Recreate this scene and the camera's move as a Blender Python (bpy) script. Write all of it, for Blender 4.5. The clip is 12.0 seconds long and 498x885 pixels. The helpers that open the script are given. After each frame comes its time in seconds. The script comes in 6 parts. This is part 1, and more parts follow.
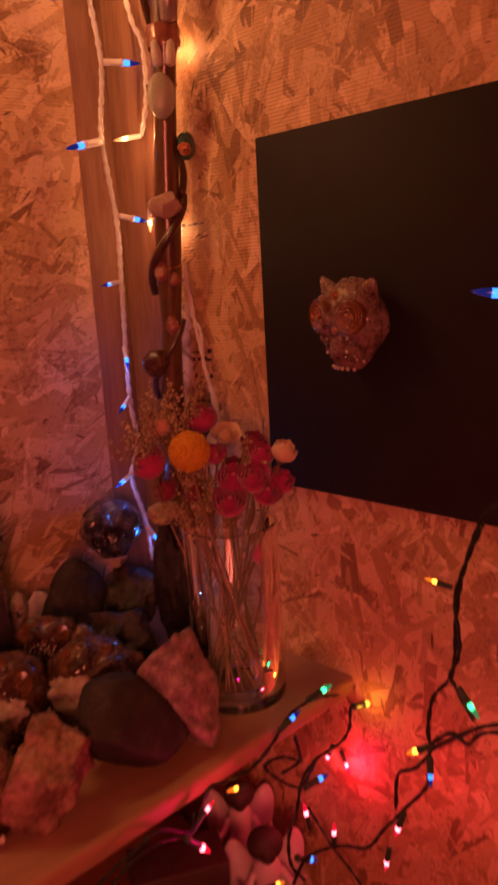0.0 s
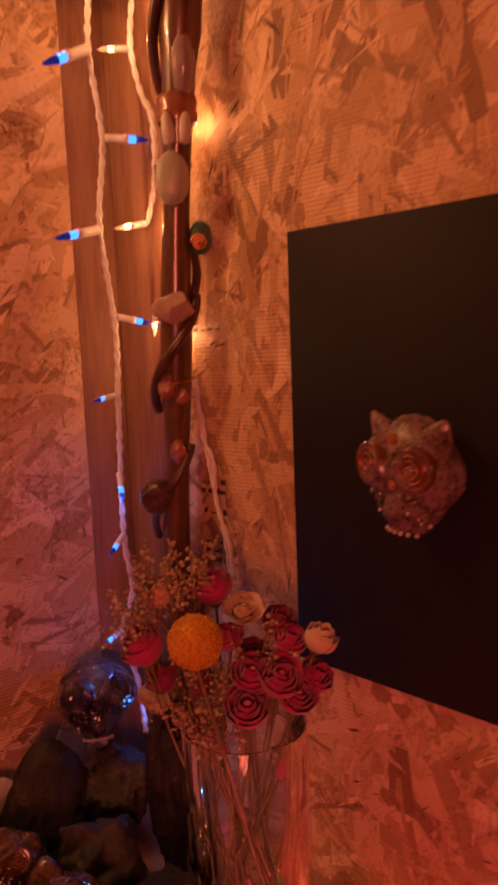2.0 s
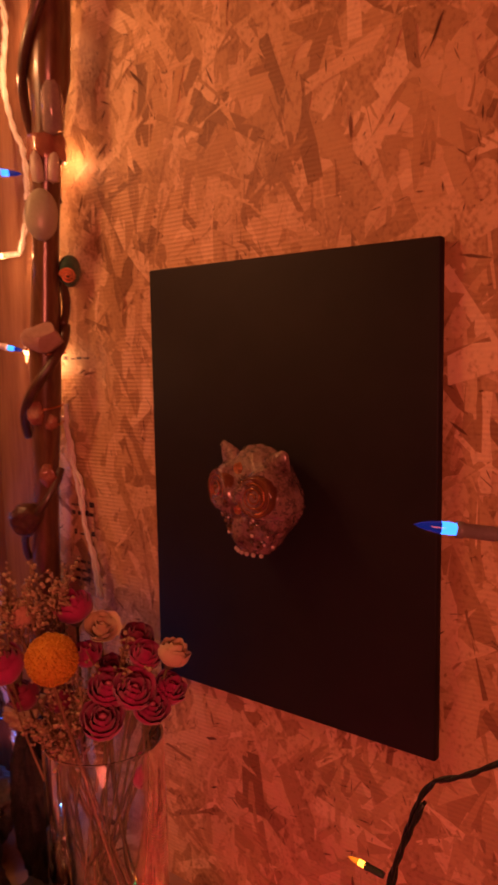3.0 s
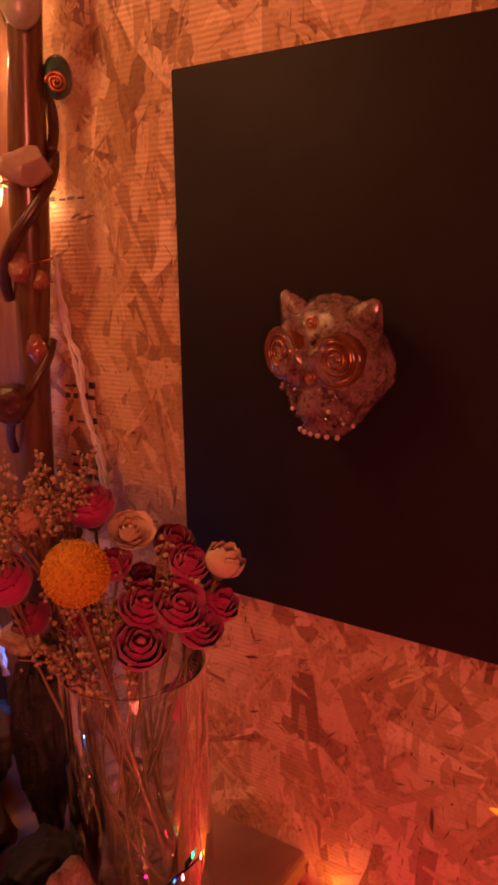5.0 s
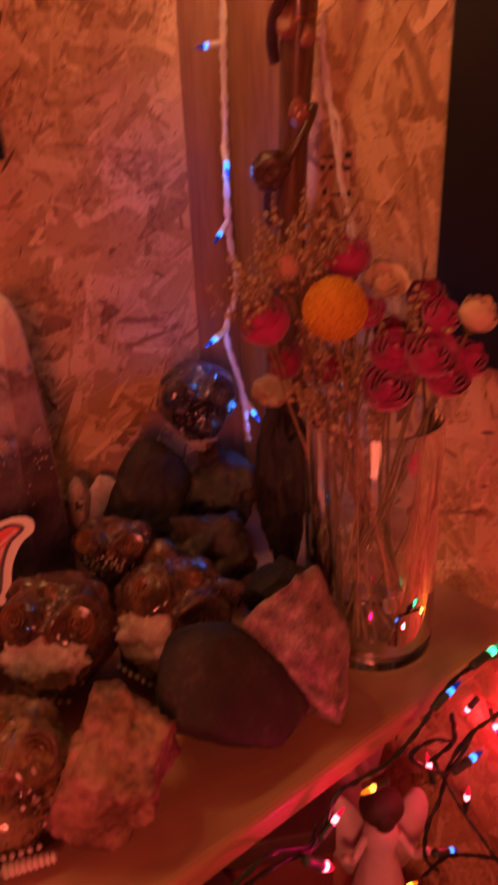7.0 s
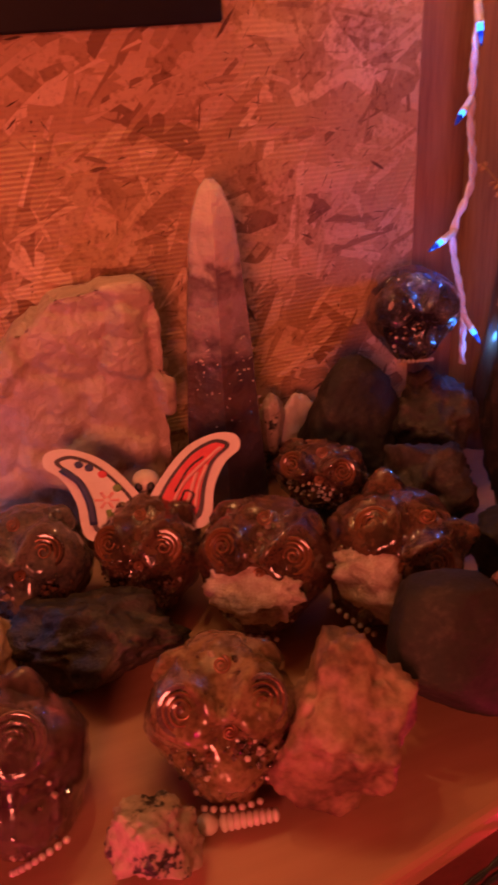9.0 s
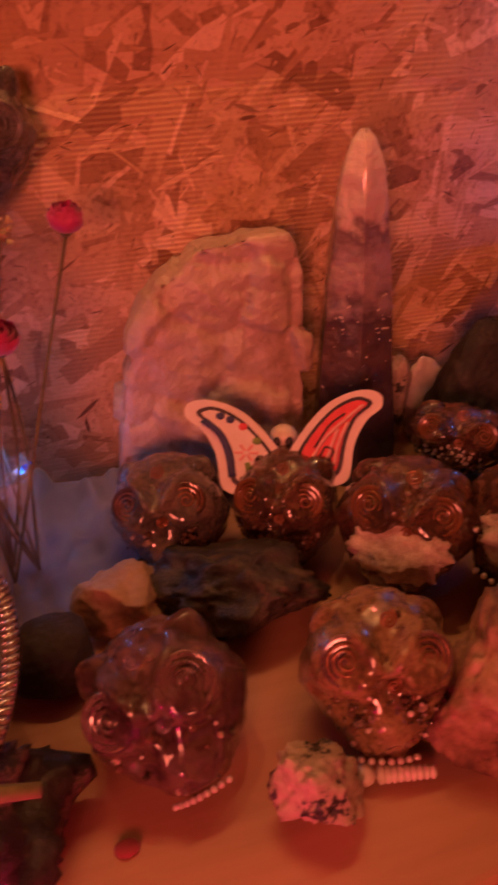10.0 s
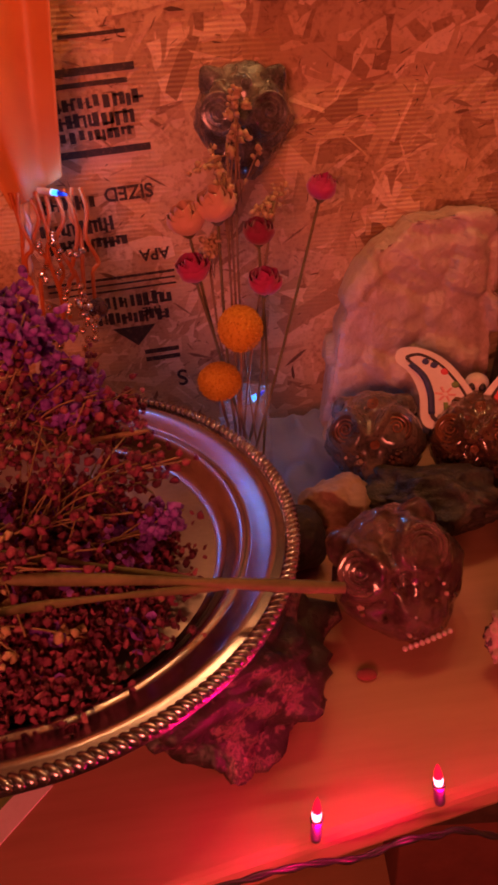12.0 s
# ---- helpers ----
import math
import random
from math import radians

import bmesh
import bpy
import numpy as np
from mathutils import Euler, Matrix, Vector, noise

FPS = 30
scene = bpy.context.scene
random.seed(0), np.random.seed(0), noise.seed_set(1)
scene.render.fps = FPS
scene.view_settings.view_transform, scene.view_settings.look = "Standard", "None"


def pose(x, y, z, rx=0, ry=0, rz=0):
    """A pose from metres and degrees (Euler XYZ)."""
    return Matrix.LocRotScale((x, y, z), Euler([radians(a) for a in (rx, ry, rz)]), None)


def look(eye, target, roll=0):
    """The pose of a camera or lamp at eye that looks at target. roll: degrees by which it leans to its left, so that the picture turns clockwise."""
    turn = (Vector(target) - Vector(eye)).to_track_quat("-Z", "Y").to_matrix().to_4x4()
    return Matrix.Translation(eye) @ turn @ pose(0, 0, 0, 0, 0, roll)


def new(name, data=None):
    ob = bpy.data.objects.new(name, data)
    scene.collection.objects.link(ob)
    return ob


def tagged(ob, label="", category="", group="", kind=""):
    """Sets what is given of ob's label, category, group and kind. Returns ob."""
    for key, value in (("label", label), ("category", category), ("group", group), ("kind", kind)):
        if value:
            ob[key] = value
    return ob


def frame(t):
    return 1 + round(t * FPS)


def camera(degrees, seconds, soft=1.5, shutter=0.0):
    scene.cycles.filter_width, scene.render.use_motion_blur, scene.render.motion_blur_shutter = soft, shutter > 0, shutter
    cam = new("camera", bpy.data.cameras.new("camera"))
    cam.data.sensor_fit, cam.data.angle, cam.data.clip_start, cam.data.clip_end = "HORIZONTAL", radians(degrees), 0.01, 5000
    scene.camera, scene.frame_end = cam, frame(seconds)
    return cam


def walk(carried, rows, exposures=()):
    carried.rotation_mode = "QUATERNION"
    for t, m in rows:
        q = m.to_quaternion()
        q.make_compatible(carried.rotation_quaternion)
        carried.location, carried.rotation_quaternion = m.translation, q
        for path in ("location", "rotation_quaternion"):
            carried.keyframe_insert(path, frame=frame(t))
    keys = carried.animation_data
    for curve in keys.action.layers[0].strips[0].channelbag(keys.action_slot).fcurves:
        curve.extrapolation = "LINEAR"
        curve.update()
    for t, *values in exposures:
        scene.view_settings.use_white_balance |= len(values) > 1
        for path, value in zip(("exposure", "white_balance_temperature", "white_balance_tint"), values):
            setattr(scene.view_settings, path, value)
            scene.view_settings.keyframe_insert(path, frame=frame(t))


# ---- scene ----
cam = camera(36.3, 12.0, soft=3.0, shutter=0.5)
PATH = [
    (0, (-0.551, -0.658, 1.36), (0.561, 0.955, 0.96), -3.7),
    (0.5, (-0.516, -0.561, 1.378), (0.698, 0.993, 1.048), -2.7),
    (1, (-0.478, -0.48, 1.382), (0.812, 1.025, 1.12), -2.5),
    (1.5, (-0.444, -0.429, 1.376), (0.797, 1.118, 1.119), -2.8),
    (2, (-0.447, -0.489, 1.414), (0.672, 1.152, 1.184), -2.6),
    (2.5, (-0.45, -0.557, 1.432), (0.705, 1.067, 1.262), -2.4),
    (2.7, (-0.448, -0.563, 1.432), (0.789, 0.999, 1.261), -2.0),
    (4.4, (-0.432, -0.378, 1.391), (1.002, 0.973, 1.048), 0.3),
    (4.5, (-0.434, -0.384, 1.389), (0.996, 0.965, 1.025), 0.2),
    (5, (-0.415, -0.387, 1.382), (0.99, 0.963, 0.93), -1.4),
    (5.5, (-0.421, -0.401, 1.386), (0.862, 1.059, 0.916), -3.4),
    (6, (-0.422, -0.4, 1.386), (0.68, 1.204, 0.926), -5.5),
    (6.5, (-0.437, -0.419, 1.377), (0.556, 1.215, 0.79), -4.6),
    (7, (-0.462, -0.401, 1.32), (0.43, 1.203, 0.525), -2.5),
    (7.6, (-0.476, -0.366, 1.296), (0.283, 1.261, 0.415), -2.0),
    (9.3, (-0.518, -0.293, 1.281), (0.004, 1.379, 0.316), -3.7),
    (9.5, (-0.531, -0.287, 1.281), (-0.036, 1.385, 0.302), -3.5),
    (10, (-0.566, -0.286, 1.273), (-0.152, 1.393, 0.269), -3.3),
    (10.5, (-0.602, -0.292, 1.273), (-0.284, 1.386, 0.232), -4.0),
    (11, (-0.641, -0.324, 1.286), (-0.35, 1.348, 0.227), -3.5),
    (11.5, (-0.679, -0.365, 1.284), (-0.436, 1.344, 0.272), -2.8),
    (12, (-0.688, -0.388, 1.279), (-0.502, 1.347, 0.302), -3.2),
]
walk(cam, [(t, look(eye, target, roll)) for t, eye, target, roll in PATH],
     exposures=[(0.0, -0.35), (2.5, -0.30), (4.5, -0.02), (5.7, -0.15), (6.5, -0.4), (7.0, -0.05), (7.5, 0.2), (9.5, 0.36), (11.0, 0.22), (12.0, 0.12)])

# ---- light ----
world = bpy.data.worlds.new("room_air")
scene.world = world
world.use_nodes = True
world.node_tree.nodes["Background"].inputs[0].default_value = (0.9, 0.33, 0.17, 1)
world.node_tree.nodes["Background"].inputs[1].default_value = 0.03


def lamp(name, kind, m, energy, colour, size=0.01):
    data = bpy.data.lights.new(name, kind)
    data.energy, data.color = energy, colour
    if kind == "AREA":
        data.shape, data.size = "DISK", size
    else:
        data.shadow_soft_size = size
    ob = new(name, data)
    ob.matrix_world = m
    return ob


# the room's own lamp hangs out of view above and to the left of the shelf
lamp("room_lamp", "AREA", look((-1.06, -1.28, 1.42), (-0.40, 0.2, 1.14)), 14.0, (1.0, 0.170, 0.105), 0.45)

# the glow of the string bulbs, lamp by lamp where bulbs hang, and four added fills
for place, energy, colour in (
    ((-0.080, 0.232, 1.553), 0.11, (1.0, 0.40, 0.16)),
    ((-0.050, 0.225, 1.440), 0.20, (1.0, 0.40, 0.16)),
    ((-0.080, 0.230, 1.733), 0.07, (1.0, 0.40, 0.16)),
    ((-0.125, 0.225, 1.785), 0.09, (1.0, 0.40, 0.16)),
    ((-0.046, 0.172, 1.640), 0.10, (1.0, 0.40, 0.16)),
    ((-0.060, 0.215, 1.780), 0.11, (1.0, 0.40, 0.16)),
    # unseen rail lamps, added far stronger than the rest to light the right wall
    ((-0.400, 0.225, 1.780), 2.7, (1.0, 0.40, 0.15)),
    ((-0.560, 0.225, 1.780), 2.4, (1.0, 0.40, 0.15)),
    ((-0.720, 0.225, 1.780), 1.5, (1.0, 0.40, 0.15)),
    ((-0.118, 0.240, 1.270), 0.045, (0.05, 0.25, 1.0)),
    ((-0.135, 0.236, 1.110), 0.045, (0.05, 0.25, 1.0)),
    ((-0.088, 0.236, 1.020), 0.045, (0.05, 0.25, 1.0)),
    ((-0.013, -0.040, 0.785), 0.30, (1.0, 0.02, 0.07)),
    ((-0.060, -0.170, 0.830), 0.28, (1.0, 0.03, 0.06)),
    ((-0.010, -0.072, 0.880), 0.035, (1.0, 0.28, 0.03)),
    ((-0.235, -0.140, 0.862), 0.24, (1.0, 0.0, 0.11)),
    ((-0.577, -0.156, 0.938), 0.38, (1.0, 0.0, 0.11)),
    ((-0.641, -0.168, 0.940), 0.38, (1.0, 0.0, 0.11)),
    ((-0.606, 0.205, 1.000), 0.05, (0.08, 0.35, 1.0)),
    # no bulb hangs here: fill added behind the orange cloth to make it glow
    ((-0.830, 0.290, 1.340), 0.16, (1.0, 0.40, 0.15)),
    ((-0.757, 0.240, 1.165), 0.04, (0.08, 0.35, 1.0)),
):
    lamp("bulb_and_fill_light", "POINT", Matrix.Translation(place), energy, colour, 0.004)

# ---- materials ----


def material(name):
    m = bpy.data.materials.new(name)
    m.use_nodes = True
    return m, m.node_tree.nodes, m.node_tree.links, m.node_tree.nodes["Principled BSDF"]


def ramp_of(nodes, stops):
    r = nodes.new("ShaderNodeValToRGB")
    while len(r.color_ramp.elements) < len(stops):
        r.color_ramp.elements.new(0.5)
    for e, (p, c) in zip(r.color_ramp.elements, stops):
        e.position, e.color = p, (*c, 1)
    return r


def surface(name, stops, scale=30.0, rough=0.6, metal=0.0, bump=0.3, fine=6.0, coat=0.0, through_light=0.0, ior=1.5, island=False, stretch=None,
            distance=0.001, detail=6.0, sheen=0.0, sss=0.0):
    """A mottled surface: two noises mixed into a colour ramp, with relief at both scales."""
    m, nodes, links, bsdf = material(name)
    coord = nodes.new("ShaderNodeTexCoord")
    source = coord.outputs["Object"]
    if stretch:
        mp = nodes.new("ShaderNodeMapping")
        mp.inputs["Scale"].default_value = stretch
        links.new(source, mp.inputs[0])
        source = mp.outputs[0]
    big, small = nodes.new("ShaderNodeTexNoise"), nodes.new("ShaderNodeTexNoise")
    big.inputs["Scale"].default_value, small.inputs["Scale"].default_value = scale, scale * fine
    big.inputs["Detail"].default_value, small.inputs["Detail"].default_value = detail, 4.0
    links.new(source, big.inputs["Vector"])
    links.new(source, small.inputs["Vector"])
    mix = nodes.new("ShaderNodeMix")
    mix.inputs[0].default_value = 0.35
    links.new(big.outputs[0], mix.inputs[2])
    links.new(small.outputs[0], mix.inputs[3])
    value = mix.outputs[0]
    if island:
        geo, add = nodes.new("ShaderNodeNewGeometry"), nodes.new("ShaderNodeMath")
        add.operation = "MULTIPLY_ADD"
        links.new(geo.outputs["Random Per Island"], add.inputs[0])
        add.inputs[1].default_value = 0.75
        off = nodes.new("ShaderNodeMath")
        off.operation = "MULTIPLY_ADD"
        links.new(value, off.inputs[0])
        off.inputs[1].default_value, off.inputs[2].default_value = 0.5, -0.13
        links.new(off.outputs[0], add.inputs[2])
        value = add.outputs[0]
    r = ramp_of(nodes, stops)
    links.new(value, r.inputs[0])
    links.new(r.outputs[0], bsdf.inputs["Base Color"])
    bsdf.inputs["Roughness"].default_value = rough
    bsdf.inputs["Metallic"].default_value = metal
    bsdf.inputs["Coat Weight"].default_value = coat
    bsdf.inputs["Transmission Weight"].default_value = through_light
    bsdf.inputs["IOR"].default_value = ior
    bsdf.inputs["Subsurface Weight"].default_value = sss
    bsdf.inputs["Subsurface Radius"].default_value = (0.01, 0.006, 0.004)
    bsdf.inputs["Sheen Weight"].default_value = sheen
    if bump:
        b = nodes.new("ShaderNodeBump")
        b.inputs["Strength"].default_value, b.inputs["Distance"].default_value = bump, distance
        links.new(mix.outputs[0], b.inputs["Height"])
        links.new(b.outputs[0], bsdf.inputs["Normal"])
    return m


def osb(name):
    """Strand board: each flake its own tone, fine grain along it and the ribs that the press screen leaves."""
    m, nodes, links, bsdf = material(name)
    geo, coord = nodes.new("ShaderNodeNewGeometry"), nodes.new("ShaderNodeTexCoord")
    tone = ramp_of(nodes, [(0.0, (0.25, 0.135, 0.06)), (0.06, (0.36, 0.21, 0.10)), (0.20, (0.45, 0.28, 0.135)), (0.6, (0.57, 0.38, 0.20)), (0.88, (0.68, 0.48, 0.275)), (1.0, (0.80, 0.61, 0.38))])
    links.new(geo.outputs["Random Per Island"], tone.inputs[0])
    grain, cloud = nodes.new("ShaderNodeTexNoise"), nodes.new("ShaderNodeTexNoise")
    grain.inputs["Scale"].default_value, grain.inputs["Detail"].default_value = 260, 5
    cloud.inputs["Scale"].default_value, cloud.inputs["Detail"].default_value = 16, 5
    links.new(coord.outputs["Object"], grain.inputs["Vector"])
    links.new(coord.outputs["Object"], cloud.inputs["Vector"])
    dark = ramp_of(nodes, [(0.30, (0.42, 0.30, 0.22)), (0.40, (0.78, 0.70, 0.64)), (0.47, (0.97, 0.95, 0.93)), (0.75, (1.08, 1.05, 1.0))])
    add = nodes.new("ShaderNodeMath")
    add.operation = "ADD"
    half = nodes.new("ShaderNodeMath")
    half.operation = "MULTIPLY"
    half.inputs[1].default_value = 0.55
    half2 = nodes.new("ShaderNodeMath")
    half2.operation = "MULTIPLY"
    half2.inputs[1].default_value = 0.45
    links.new(grain.outputs[0], half.inputs[0])
    links.new(cloud.outputs[0], half2.inputs[0])
    links.new(half.outputs[0], add.inputs[0])
    links.new(half2.outputs[0], add.inputs[1])
    links.new(add.outputs[0], dark.inputs[0])
    mul = nodes.new("ShaderNodeMix")
    mul.data_type, mul.blend_type = "RGBA", "MULTIPLY"
    mul.inputs[0].default_value = 1.0
    links.new(tone.outputs[0], mul.inputs[6])
    links.new(dark.outputs[0], mul.inputs[7])
    links.new(mul.outputs[2], bsdf.inputs["Base Color"])
    bsdf.inputs["Roughness"].default_value = 0.55
    wave = nodes.new("ShaderNodeTexWave")
    wave.bands_direction = "Z"
    wave.inputs["Scale"].default_value, wave.inputs["Distortion"].default_value = 80, 0.5
    links.new(coord.outputs["Object"], wave.inputs["Vector"])
    hsum = nodes.new("ShaderNodeMath")
    hsum.operation = "MULTIPLY_ADD"
    patch = ramp_of(nodes, [(0.42, (0.0, 0.0, 0.0)), (0.58, (1.0, 1.0, 1.0))])
    links.new(cloud.outputs[0], patch.inputs[0])
    links.new(wave.outputs[0], hsum.inputs[0])
    links.new(patch.outputs[0], hsum.inputs[1])
    links.new(grain.outputs[0], hsum.inputs[2])
    b = nodes.new("ShaderNodeBump")
    b.inputs["Strength"].default_value, b.inputs["Distance"].default_value = 0.55, 0.0006
    links.new(hsum.outputs[0], b.inputs["Height"])
    links.new(b.outputs[0], bsdf.inputs["Normal"])
    return m


def glow(name, colour, strength, glass=(0.5, 0.5, 0.5)):
    m, nodes, links, bsdf = material(name)
    bsdf.inputs["Base Color"].default_value = (*glass, 1)
    bsdf.inputs["Roughness"].default_value = 0.08
    bsdf.inputs["Emission Color"].default_value = (*colour, 1)
    bsdf.inputs["Emission Strength"].default_value = strength
    return m


def glass_of(name, colour=(1, 1, 1), rough=0.0, ior=1.45):
    m, nodes, links, bsdf = material(name)
    bsdf.inputs["Base Color"].default_value = (*colour, 1)
    bsdf.inputs["Roughness"].default_value = rough
    bsdf.inputs["Transmission Weight"].default_value = 1.0
    bsdf.inputs["IOR"].default_value = ior
    return m


OSB = osb("strand_board")
BARK = surface("bark_splinter", [(0.0, (0.07, 0.03, 0.014)), (0.5, (0.17, 0.085, 0.04)), (1.0, (0.34, 0.20, 0.10))], 120, 0.8, bump=0.3, island=True)
PINE = surface("planed_pine", [(0.25, (0.30, 0.16, 0.085)), (0.5, (0.37, 0.21, 0.115)), (0.75, (0.43, 0.26, 0.145))], 9, 0.5, bump=0.12, stretch=(0.35, 3, 3), detail=8)
STUD = surface("rough_stud", [(0.3, (0.17, 0.075, 0.04)), (0.5, (0.29, 0.15, 0.085)), (0.7, (0.38, 0.215, 0.125))], 16, 0.6, bump=0.25, stretch=(3, 3, 0.3), detail=8)
PLAIN = surface("painted_board", [(0.3, (0.22, 0.15, 0.10)), (0.7, (0.30, 0.21, 0.14))], 3, 0.8, bump=0.1)
CANVAS = surface("black_canvas", [(0.3, (0.0085, 0.007, 0.006)), (0.7, (0.013, 0.011, 0.0095))], 40, 0.62, bump=0.25, fine=30, distance=0.0006)
CANVAS.node_tree.nodes["Principled BSDF"].inputs["Specular IOR Level"].default_value = 0.3
STAFF = surface("polished_branch", [(0.3, (0.05, 0.022, 0.010)), (0.5, (0.115, 0.055, 0.024)), (0.7, (0.19, 0.10, 0.045))], 22, 0.28, bump=0.25, coat=0.5, stretch=(3, 3, 0.5))
VINE = surface("dark_vine", [(0.3, (0.035, 0.015, 0.008)), (0.7, (0.11, 0.05, 0.025))], 60, 0.35, bump=0.3, coat=0.3)
BONE = surface("pale_bone", [(0.3, (0.50, 0.46, 0.36)), (0.7, (0.68, 0.64, 0.52))], 60, 0.35, bump=0.15)
JADE = surface("pale_green_stone", [(0.3, (0.34, 0.36, 0.24)), (0.7, (0.46, 0.48, 0.34))], 60, 0.35, bump=0.1, coat=0.2)
ROSEQ = surface("rose_quartz", [(0.28, (0.20, 0.14, 0.105)), (0.40, (0.40, 0.31, 0.245)), (0.5, (0.47, 0.37, 0.30)), (0.75, (0.62, 0.52, 0.44))], 26, 0.35, bump=1.0, distance=0.006, sss=0.15)
BLACK_ROCK = surface("black_mineral", [(0.35, (0.006, 0.005, 0.005)), (0.55, (0.016, 0.012, 0.010)), (0.68, (0.06, 0.04, 0.03)), (0.8, (0.20, 0.14, 0.10))], 90, 0.5, bump=1.0, distance=0.004)
GREY_ROCK = surface("dark_grey_stone", [(0.3, (0.012, 0.010, 0.009)), (0.55, (0.028, 0.022, 0.018)), (0.75, (0.08, 0.058, 0.045))], 45, 0.75, bump=0.8, distance=0.003)
BROWN_ROCK = surface("brown_stone", [(0.3, (0.012, 0.008, 0.007)), (0.5, (0.032, 0.022, 0.017)), (0.62, (0.07, 0.05, 0.036)), (0.75, (0.18, 0.13, 0.09))], 60, 0.6, bump=0.7, distance=0.003)
GREEN_ROCK = surface("green_black_mineral", [(0.3, (0.012, 0.010, 0.008)), (0.52, (0.034, 0.028, 0.020)), (0.62, (0.08, 0.06, 0.04)), (0.75, (0.18, 0.13, 0.085))], 80, 0.5, bump=0.9, distance=0.003)
PINK_ROCK = surface("pink_veined_stone", [(0.34, (0.05, 0.036, 0.030)), (0.43, (0.17, 0.12, 0.10)), (0.54, (0.28, 0.205, 0.17)), (0.68, (0.50, 0.40, 0.34))], 75, 0.5, bump=0.8, distance=0.003)
ORANGE_ROCK = surface("orange_calcite", [(0.32, (0.05, 0.028, 0.018)), (0.43, (0.15, 0.08, 0.045)), (0.55, (0.30, 0.18, 0.11)), (0.75, (0.50, 0.35, 0.25))], 30, 0.55, bump=0.7, distance=0.003)
SPECK_ROCK = surface("speckled_granite", [(0.38, (0.018, 0.018, 0.018)), (0.42, (0.05, 0.045, 0.035)), (0.45, (0.34, 0.28, 0.21)), (0.7, (0.58, 0.50, 0.40))], 42, 0.5, bump=0.8, distance=0.002)
TAN_ROCK = surface("tan_sandstone", [(0.3, (0.26, 0.17, 0.10)), (0.7, (0.48, 0.34, 0.22))], 40, 0.65, bump=0.5, distance=0.002)
BLACK_PINK = surface("black_rock_with_pink_seams", [(0.3, (0.012, 0.010, 0.010)), (0.53, (0.030, 0.024, 0.020)), (0.58, (0.17, 0.10, 0.09)), (0.63, (0.03, 0.024, 0.02)), (0.72, (0.38, 0.25, 0.22))], 40, 0.45, bump=0.9, distance=0.004)
PEBBLE = surface("white_pebble", [(0.3, (0.46, 0.40, 0.34)), (0.7, (0.70, 0.64, 0.56))], 40, 0.5, bump=0.3)
COPPER = surface("copper_wire", [(0.3, (0.50, 0.20, 0.09)), (0.7, (0.70, 0.33, 0.16))], 200, 0.28, metal=1.0, bump=0.05)
SILVER = surface("silver_plate", [(0.3, (0.32, 0.31, 0.35)), (0.7, (0.46, 0.44, 0.49))], 60, 0.24, metal=1.0, bump=0.10)
BEAD_GLASS = surface("glass_bead", [(0.3, (0.55, 0.42, 0.36)), (0.7, (0.80, 0.70, 0.62))], 200, 0.06, bump=0.0, coat=0.6)
TEETH = surface("pearl_tooth", [(0.3, (0.40, 0.32, 0.28)), (0.7, (0.62, 0.54, 0.48))], 200, 0.12, bump=0.0, coat=0.6)
WHITE_CORD = surface("white_plastic_cord", [(0.3, (0.62, 0.60, 0.57)), (0.7, (0.76, 0.74, 0.70))], 90, 0.38, bump=0.05)
GREEN_CORD = surface("dark_green_cord", [(0.3, (0.006, 0.012, 0.008)), (0.7, (0.016, 0.026, 0.018))], 90, 0.4, bump=0.05)
GREEN_SOCKET = surface("green_socket", [(0.3, (0.02, 0.05, 0.03)), (0.7, (0.035, 0.075, 0.045))], 90, 0.4, bump=0.05)
VASE_GLASS = glass_of("vase_glass", (0.97, 0.98, 0.98), 0.0, 1.45)

# ---- builders ----


def obj(name, bm, mat, parent=None, label="", smooth=True):
    me = bpy.data.meshes.new(name)
    bm.to_mesh(me)
    bm.free()
    if smooth:
        me.shade_smooth()
    for m in mat if isinstance(mat, (list, tuple)) else (mat,):
        me.materials.append(m)
    ob = new(name, me)
    if parent:
        ob.parent = parent
    if label:
        tagged(ob, label)
    return ob


def part(name, bm, mat, parent, label="", smooth=True):
    return obj(name, bm, mat, parent, label, smooth)


def thing(name, m, label, category, group="", kind=""):
    ob = new(name)
    ob.empty_display_size = 0.02
    ob.matrix_world = m
    return tagged(ob, label, category, group, kind)


def box(x0, y0, z0, x1, y1, z1, bevel=0.0, segs=2):
    bm = bmesh.new()
    bmesh.ops.create_cube(bm, size=1.0)
    for v in bm.verts:
        v.co = ((x0 + x1) / 2 + v.co.x * (x1 - x0), (y0 + y1) / 2 + v.co.y * (y1 - y0), (z0 + z1) / 2 + v.co.z * (z1 - z0))
    if bevel:
        bmesh.ops.bevel(bm, geom=bm.edges[:], offset=bevel, segments=segs, profile=0.5, affect="EDGES")
    return bm


def lathe(profile, sides=32, bm=None, m=None):
    bm = bm or bmesh.new()
    rings = []
    for r, z in profile:
        if r < 1e-6:
            rings.append([bm.verts.new((0, 0, z))])
        else:
            rings.append([bm.verts.new((r * math.cos(a), r * math.sin(a), z)) for a in (2 * math.pi * i / sides for i in range(sides))])
    for a, b in zip(rings, rings[1:]):
        for i in range(sides):
            j = (i + 1) % sides
            loop = [a[i % len(a)], a[j % len(a)], b[j % len(b)], b[i % len(b)]]
            seen = []
            for v in loop:
                if v not in seen:
                    seen.append(v)
            if len(seen) > 2:
                bm.faces.new(seen)
    if m:
        bmesh.ops.transform(bm, matrix=m, verts=[v for ring in rings for v in ring])
    return bm


